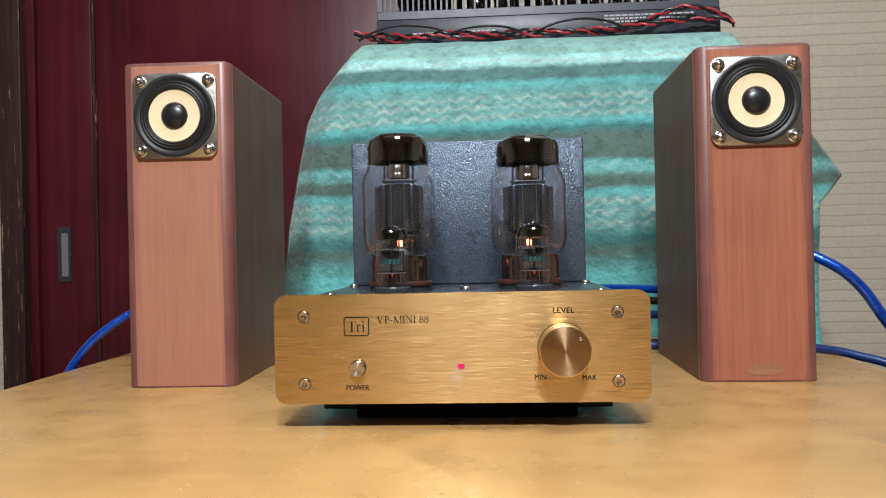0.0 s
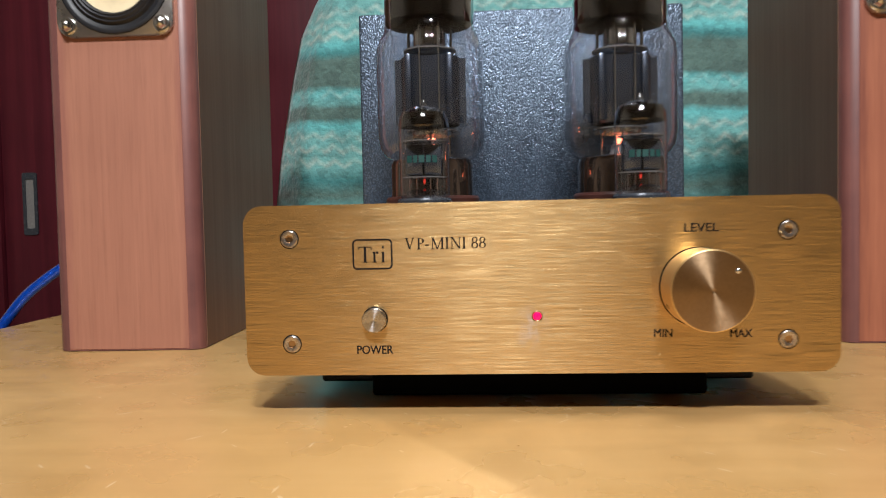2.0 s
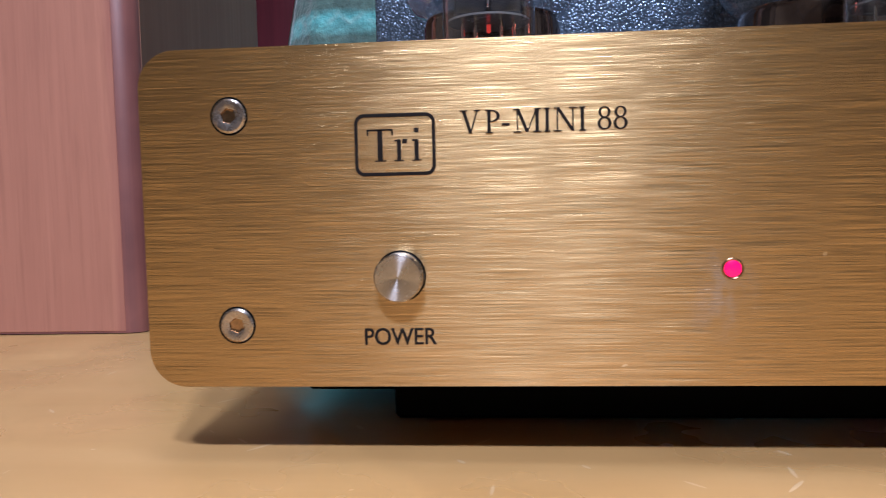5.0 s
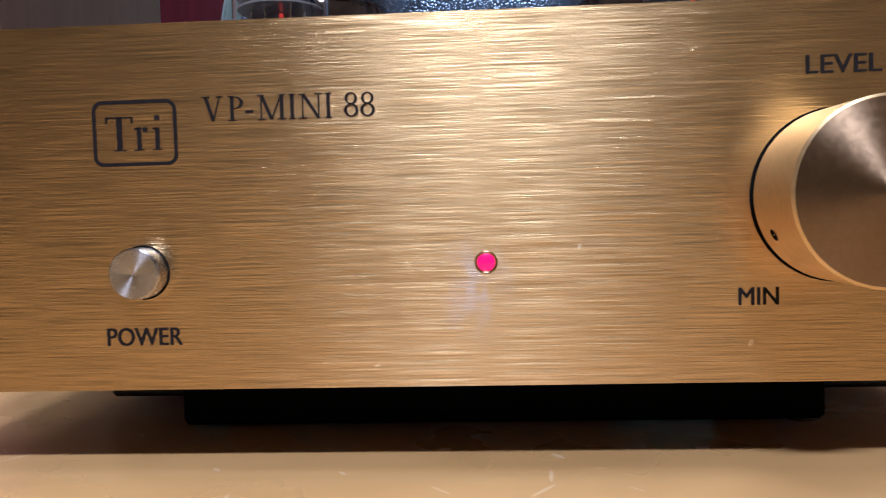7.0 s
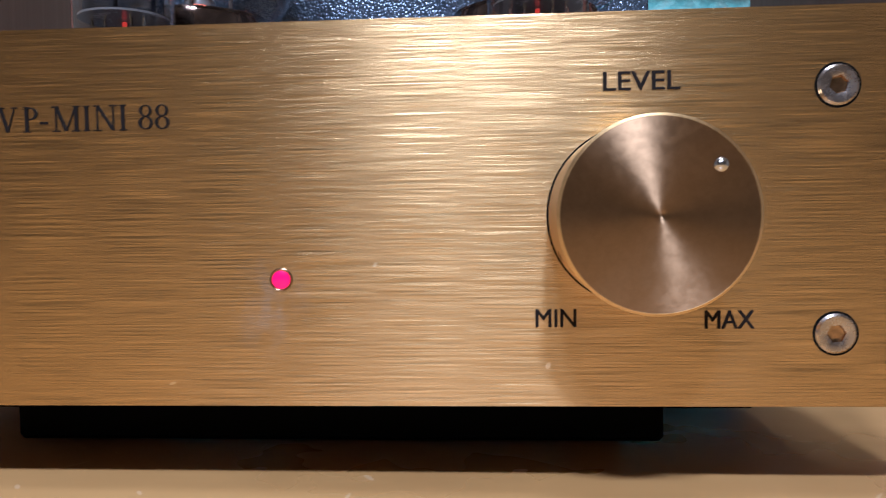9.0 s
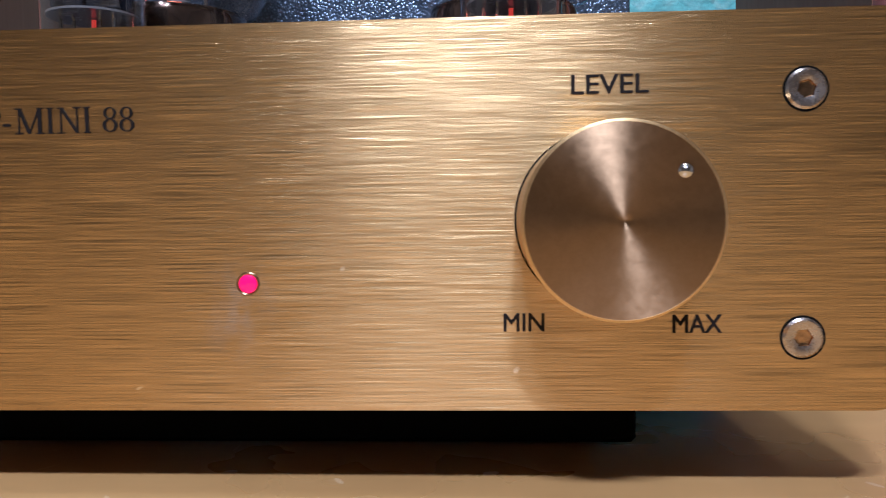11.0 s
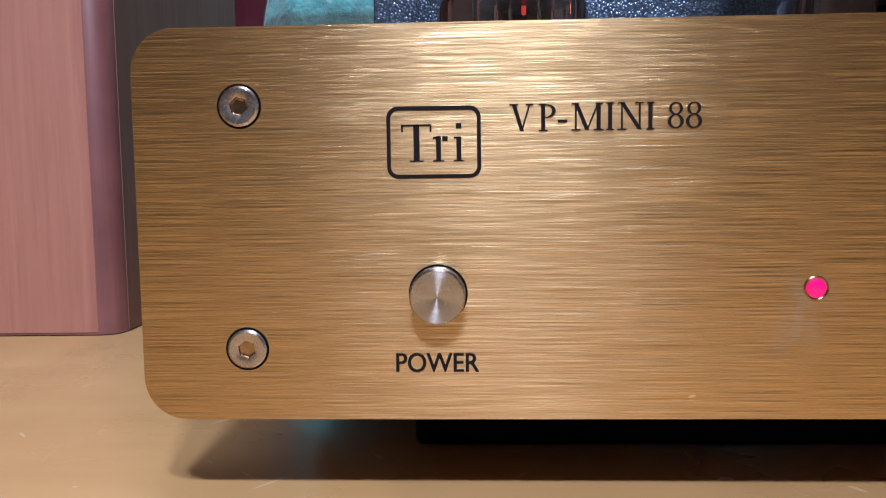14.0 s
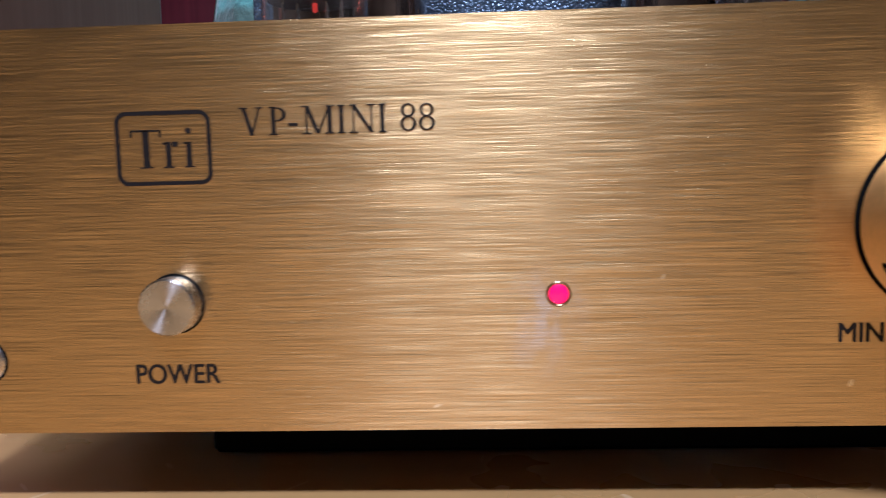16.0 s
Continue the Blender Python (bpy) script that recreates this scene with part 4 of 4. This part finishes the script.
def loudspeaker(at, SPK_H, front, label):
    s = thing("loudspeaker", label, "loudspeaker", "loudspeakers", at)
    w = SPK_W / 2
    body = slab(rounded_rect(SPK_W, SPK_D, 0.0078, 3), -SPK_H, 0.0, 0.0030)
    body.transform(Matrix.Translation((0, SPK_D / 2, 0)) @ Matrix.Rotation(radians(-90), 4, "X"))
    part("cabinet", body, CABINET, s, "reddish brown stained cabinet with rounded edges")
    part("baffle", box(-w + 0.0080, w - 0.0080, -0.0003, 0.004, 0.0008, SPK_H - 0.0034, 0.0002, 1), front, s, "lighter straight-grained cedar front")
    # thin sheet over each side, carrying the darker shade colour
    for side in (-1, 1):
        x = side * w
        part("shaded_side", box(min(x, x + side * 0.0003) - (0.001 if side > 0 else 0), max(x, x + side * 0.0003) + (0.001 if side < 0 else 0), 0.0085, SPK_D - 0.0085, 0.0008, SPK_H - 0.0034), SIDE, s, "cedar side, coloured darker for its shade")
    d = part("driver_frame", slab(rounded_rect(0.0706, 0.0706, 0.0088, 8), -0.0030, -0.0003, 0.0008), ZINC, s, "square yellow-zinc driver frame", pose(0, 0, 0))
    d.location = (0.0, 0.0, SPK_H - 0.0455)
    part("gasket", facing(lathe([(0.0343, 0.0030), (0.0340, 0.0040), (0.0330, 0.0044), (0.0315, 0.0042), (0.0308, 0.0036), (0.0290, 0.0032)], 64), 0, 0, 0), SURROUND, d, "black rubber rim")
    part("surround", facing(lathe([(0.0290, 0.0032), (0.0280, 0.0045), (0.0272, 0.0052), (0.0264, 0.0046), (0.0258, 0.0052), (0.0248, 0.0058), (0.0238, 0.0050), (0.0230, 0.0056), (0.0220, 0.0048), (0.0214, 0.0036)], 64), 0, 0, 0), SURROUND, d, "ribbed black rubber surround")
    part("cone", facing(lathe([(0.0216, 0.0038), (0.0190, 0.0034), (0.0160, 0.0032), (0.0105, 0.0031)], 64), 0, 0, 0), CONE, d, "cream paper cone")
    part("dust_cap", facing(lathe([(0.0112, 0.0030), (0.0109, 0.0042), (0.0095, 0.0060), (0.0068, 0.0076), (0.0036, 0.0084), (0, 0.0087)], 48), 0, 0, 0), DUSTCAP, d, "glossy black dust cap")
    for sx in (-1, 1):
        for sz in (-1, 1):
            part("screw", facing(lathe([(0.0052, 0.0030), (0.0052, 0.0036), (0.0046, 0.0040), (0.0040, 0.0041), (hexagon(0.0037), 0.0042), (hexagon(0.0036), 0.0062), (0.0026, 0.0078), (0.0010, 0.0087), (0, 0.0088)], 36), sx * 0.0287, 0, sz * 0.0287), CHROME, d, "bright domed screw")
    return s


loudspeaker(pose(-0.2385, 0.155, 0.0004, 0, 0, 1.2), 0.2705, BAFFLE, "slim cedar box loudspeaker with cream driver cone, warm orange front")
right = loudspeaker(pose(0.2315, 0.155, 0.0004, 0, 0, -1.0), 0.2675, BAFFLE_RED, "slim cedar box loudspeaker with cream driver cone, redder worn front")
patch = part("filler_patch", slab([(0.014 * math.cos(2 * math.pi * i / 24) * (1 + 0.12 * math.sin(5 * i)), max(-0.004, 0.005 * math.sin(2 * math.pi * i / 24))) for i in range(24)], -0.0006, 0.0), PATCH, right, "pale filler patch at the bottom edge")
patch.location = (0.004, 0.0, 0.009)


# ---------------------------------------------------------------- the draped stand behind
def lerp_table(rows, v):
    for (a, p), (b, q) in zip(rows, rows[1:]):
        if a <= v <= b:
            k = (v - a) / (b - a)
            return p + (q - p) * k
    return rows[0][1] if v < rows[0][0] else rows[-1][1]


PROFILE = [(0.0, 0.93, 0.402), (0.31, 0.62, 0.402), (0.345, 0.585, 0.396), (0.375, 0.556, 0.380), (0.405, 0.534, 0.357), (0.44, 0.519, 0.325), (0.53, 0.508, 0.238), (0.66, 0.502, 0.108), (0.86, 0.500, -0.092), (1.06, 0.498, -0.292)]
LEFT_EDGE = [(-0.30, -0.31), (0.0, -0.275), (0.137, -0.256), (0.188, -0.243), (0.248, -0.232), (0.284, -0.230), (0.322, -0.209), (0.360, -0.174), (0.385, -0.157), (0.402, -0.150)]
RIGHT_EDGE = [(-0.30, 0.46), (0.0, 0.440), (0.10, 0.438), (0.158, 0.440), (0.197, 0.482), (0.245, 0.440), (0.30, 0.395), (0.36, 0.350), (0.402, 0.345)]
CREASE = [(-0.30, -0.26), (0.137, -0.215), (0.25, -0.198), (0.322, -0.175), (0.36, -0.162), (0.402, -0.150)]


def tablecloth():
    bm = bmesh.new()
    uv = bm.loops.layers.uv.new("UVMap")
    nu, nv = 110, 150
    grid, uvs = [], {}
    for j in range(nv + 1):
        s = 1.06 * j / nv
        y, z = lerp_table([(a, b) for a, b, c in PROFILE], s), lerp_table([(a, c) for a, b, c in PROFILE], s)
        x0, x1, xc = lerp_table(LEFT_EDGE, z), lerp_table(RIGHT_EDGE, z), lerp_table(CREASE, z)
        row = []
        for i in range(nu + 1):
            x = x0 + (x1 - x0) * i / nu
            drop = max(0.0, min(1.0, (s - 0.33) / 0.3))
            fold = drop * (0.006 * math.sin(x * 21 + 1.4 * z) + 0.004 * math.sin(x * 47 + 2.0 + z * 5)) + 0.004 * drop * noise.noise((x * 14, z * 9, 0.3))
            back = max(0.0, xc - x) * 1.3 + max(0.0, x - 0.36) * 0.5
            sag = 0.004 * math.sin(z * 26 + x * 3) * drop
            v = bm.verts.new((x, y + fold + back + sag, z + 0.0018 * noise.noise((x * 25, s * 25, 1.7)) * (1 if s > 0.33 else 0)))
            uvs[v] = (x + 0.012 * noise.noise((x * 6, s * 6, 4.0)), s + 0.006 * noise.noise((x * 9, s * 9, 9.0)))
            row.append(v)
        grid.append(row)
    for j in range(nv):
        for i in range(nu):
            f = bm.faces.new((grid[j][i], grid[j][i + 1], grid[j + 1][i + 1], grid[j + 1][i]))
            for loop in f.loops:
                loop[uv].uv = uvs[loop.vert]
    me = shape("tablecloth", bm, CLOTH, 180)
    ob = new("tablecloth", me)
    sol = ob.modifiers.new("thickness", "SOLIDIFY")
    sol.thickness = 0.0012
    tagged(ob, "teal zigzag-patterned cotton cloth draped over a stand", "tablecloth")


tablecloth()
stand = thing("stand", "low wooden stand hidden under a teal cloth", "stand")
part("top", box(-0.14, 0.34, 0.63, 0.93, 0.375, 0.3985, 0.004), POST, stand)
for x in (-0.12, 0.32):
    for y in (0.65, 0.91):
        part("leg", box(x - 0.02, x + 0.02, y - 0.02, y + 0.02, FLOOR_Z, 0.375, 0.002), POST, stand)


# ---------------------------------------------------------------- the black amplifier on the stand
def black_amplifier():
    a = thing("power_amplifier", "black metal power amplifier with slotted cage standing on the cloth", "amplifier")
    x0, x1, yf = -0.137, 0.347, 0.622
    part("chassis", box(x0, x1, yf, 0.92, 0.4045, 0.4405, 0.0015, 2), BLACK_AMP, a, "black painted chassis front")
    part("cage_rail", box(x0 + 0.001, x1 - 0.001, yf + 0.001, yf + 0.006, 0.4410, 0.4530, 0.0006, 1), BLACK_AMP, a)
    part("cage_top", box(x0 + 0.001, x1 - 0.001, yf + 0.001, 0.915, 0.545, 0.552, 0.001, 1), BLACK_AMP, a)
    for x in (x0 + 0.001, x1 - 0.009):
        part("cage_post", box(x, x + 0.008, yf + 0.001, yf + 0.006, 0.4531, 0.5449), BLACK_AMP, a)
    part("cage_back", box(x0 + 0.001, x1 - 0.001, 0.900, 0.904, 0.4410, 0.5449), BLACK_AMP, a)
    n = 58
    for i in range(n):
        x = x0 + 0.013 + (x1 - x0 - 0.026) * i / (n - 1)
        if -0.035 < x < 0.268 and i % 2:
            continue
        part("cage_slat", box(x - 0.0014, x + 0.0014, yf + 0.002, yf + 0.004, 0.4531, 0.5449), BLACK_AMP, a)
    for x, wd in ((-0.026, 0.004), (-0.012, 0.007), (0.030, 0.005), (0.074, 0.008), (0.092, 0.005), (0.130, 0.004), (0.158, 0.008), (0.200, 0.006), (0.240, 0.006), (0.252, 0.005)):
        part("inner_card", box(x - wd / 2, x + wd / 2, 0.690, 0.694, 0.4410, 0.535), CREAM, a, "cream upright strip inside the cage")
    for x in (0.008, 0.052, 0.110, 0.143, 0.180, 0.218):
        part("inner_tube", lathe([(0.0, 0.0), (0.010, 0.0), (0.0105, 0.002), (0.0105, 0.046), (0.008, 0.054), (0, 0.056)], 24), GETTER, a, "dark glass tube inside the cage", pose(x, 0.652, 0.4408))
    rng = random.Random(5)
    for xa, xb, z in ((0.186, 0.256, 0.4345), (0.186, 0.246, 0.4300), (0.186, 0.240, 0.4255), (0.262, 0.308, 0.4345), (0.262, 0.296, 0.4290), (-0.085, -0.020, 0.4195), (-0.006, 0.030, 0.4205)):
        x = xa
        while x < xb:
            wd = rng.uniform(0.003, 0.008)
            part("print_bar", box(x, x + wd, yf - 0.0004, yf, z - 0.0011, z + 0.0011), WHITE_PRINT, a)
            x += wd + 0.0016


black_amplifier()


def twisted_wire():
    t = thing("speaker_wire", "red and black twisted speaker wire lying along a black amplifier", "cable")
    base = [(-0.158, 0.598, 0.414), (-0.130, 0.601, 0.413), (-0.08, 0.604, 0.4115), (-0.03, 0.602, 0.4125), (0.03, 0.604, 0.4110), (0.09, 0.602, 0.4115), (0.14, 0.604, 0.4105), (0.19, 0.602, 0.4105), (0.235, 0.603, 0.4190), (0.275, 0.604, 0.4330), (0.305, 0.604, 0.4370), (0.335, 0.602, 0.4290), (0.352, 0.600, 0.4180), (0.357, 0.598, 0.406)]
    second = [(-0.165, 0.596, 0.4165), (-0.12, 0.610, 0.4075), (-0.05, 0.596, 0.4070), (0.04, 0.611, 0.4065), (0.12, 0.597, 0.4065), (0.20, 0.610, 0.4095), (0.25, 0.600, 0.4150), (0.30, 0.604, 0.4190), (0.345, 0.602, 0.4180), (0.356, 0.600, 0.411)]
    for pts, turn in ((base, 0.0), (second, 1.0)):
        pts = [Vector(p) for p in pts]
        fine = []
        for i in range(len(pts) - 1):
            p0, p1, p2, p3 = pts[max(i - 1, 0)], pts[i], pts[i + 1], pts[min(i + 2, len(pts) - 1)]
            for k in range(16):
                q = k / 16
                fine.append(0.5 * ((2 * p1) + (p2 - p0) * q + (2 * p0 - 5 * p1 + 4 * p2 - p3) * q * q + (3 * p1 - p0 - 3 * p2 + p3) * q ** 3))
        for mat, ph, nm in ((RED_WIRE, 0.0, "red_strand"), (BLACK_CABLE, math.pi, "black_strand")):
            run, out = 0.0, []
            for i, p in enumerate(fine):
                if i:
                    run += (p - fine[i - 1]).length
                a = run * 2 * math.pi / 0.040 + ph + turn
                out.append(p + Vector((0, 0.0023 * math.cos(a) + 0.0012 * math.sin(run * 90 + turn), 0.0023 * math.sin(a) + 0.0010 * math.sin(run * 61 + 2 * turn))))
            part(nm, sweep(out, 0.0018, 7), mat, t)
    for pts in ([(-0.158, 0.590, 0.404), (-0.13, 0.592, 0.418), (-0.10, 0.596, 0.4245), (-0.06, 0.598, 0.4215), (-0.035, 0.600, 0.414)], [(0.09, 0.595, 0.410), (0.12, 0.597, 0.421), (0.155, 0.598, 0.425), (0.19, 0.600, 0.420), (0.21, 0.600, 0.411)], [(-0.03, 0.594, 0.411), (0.0, 0.596, 0.4185), (0.04, 0.597, 0.4185), (0.07, 0.600, 0.4105)]):
        part("black_loop", tube_along(pts, 0.0018, 8), BLACK_CABLE, t)


twisted_wire()


# ---------------------------------------------------------------- cables on the table
def cable(label, points, radius, mat):
    ob = part("cable", tube_along(points, radius, 12), mat)
    tagged(ob, label, "cable", "cables")


cable("shiny blue speaker cable hanging over the table edge", [(-0.255, 0.330, 0.060), (-0.300, 0.337, 0.078), (-0.345, 0.318, 0.057), (-0.378, 0.305, 0.036), (-0.403, 0.295, 0.010), (-0.420, 0.285, -0.030), (-0.430, 0.28, -0.12), (-0.435, 0.28, -0.30)], 0.0042, BLUE)
cable("shiny blue speaker cable arching behind a loudspeaker", [(0.235, 0.345, 0.060), (0.270, 0.352, 0.098), (0.316, 0.325, 0.104), (0.350, 0.305, 0.089), (0.374, 0.297, 0.068), (0.394, 0.294, 0.038), (0.408, 0.292, 0.012), (0.418, 0.285, -0.05), (0.415, 0.28, -0.25)], 0.0052, BLUE)
cable("dull dark blue cable lying over the table edge", [(0.180, 0.350, 0.0048), (0.260, 0.345, 0.0048), (0.330, 0.312, 0.0055), (0.365, 0.285, 0.0010), (0.400, 0.260, -0.015), (0.430, 0.24, -0.08)], 0.0042, DARK_BLUE)
cable("blue cable running behind the amplifier", [(0.080, 0.300, 0.062), (0.120, 0.330, 0.066), (0.170, 0.360, 0.064), (0.215, 0.375, 0.060), (0.250, 0.37, 0.050)], 0.0045, BLUE)
cable("black cable running behind the amplifier", [(0.085, 0.300, 0.048), (0.130, 0.335, 0.050), (0.180, 0.365, 0.051), (0.230, 0.372, 0.046), (0.25, 0.372, 0.044)], 0.0040, BLACK_CABLE)
cable("dark blue cable running behind the amplifier", [(0.085, 0.300, 0.032), (0.130, 0.335, 0.035), (0.180, 0.362, 0.036), (0.230, 0.370, 0.033), (0.25, 0.37, 0.03)], 0.0044, DARK_BLUE)
cable("black cable lying on the table behind the amplifier", [(0.085, 0.300, 0.012), (0.130, 0.335, 0.009), (0.180, 0.355, 0.0075), (0.225, 0.36, 0.0072), (0.25, 0.36, 0.0072)], 0.0033, BLACK_CABLE)
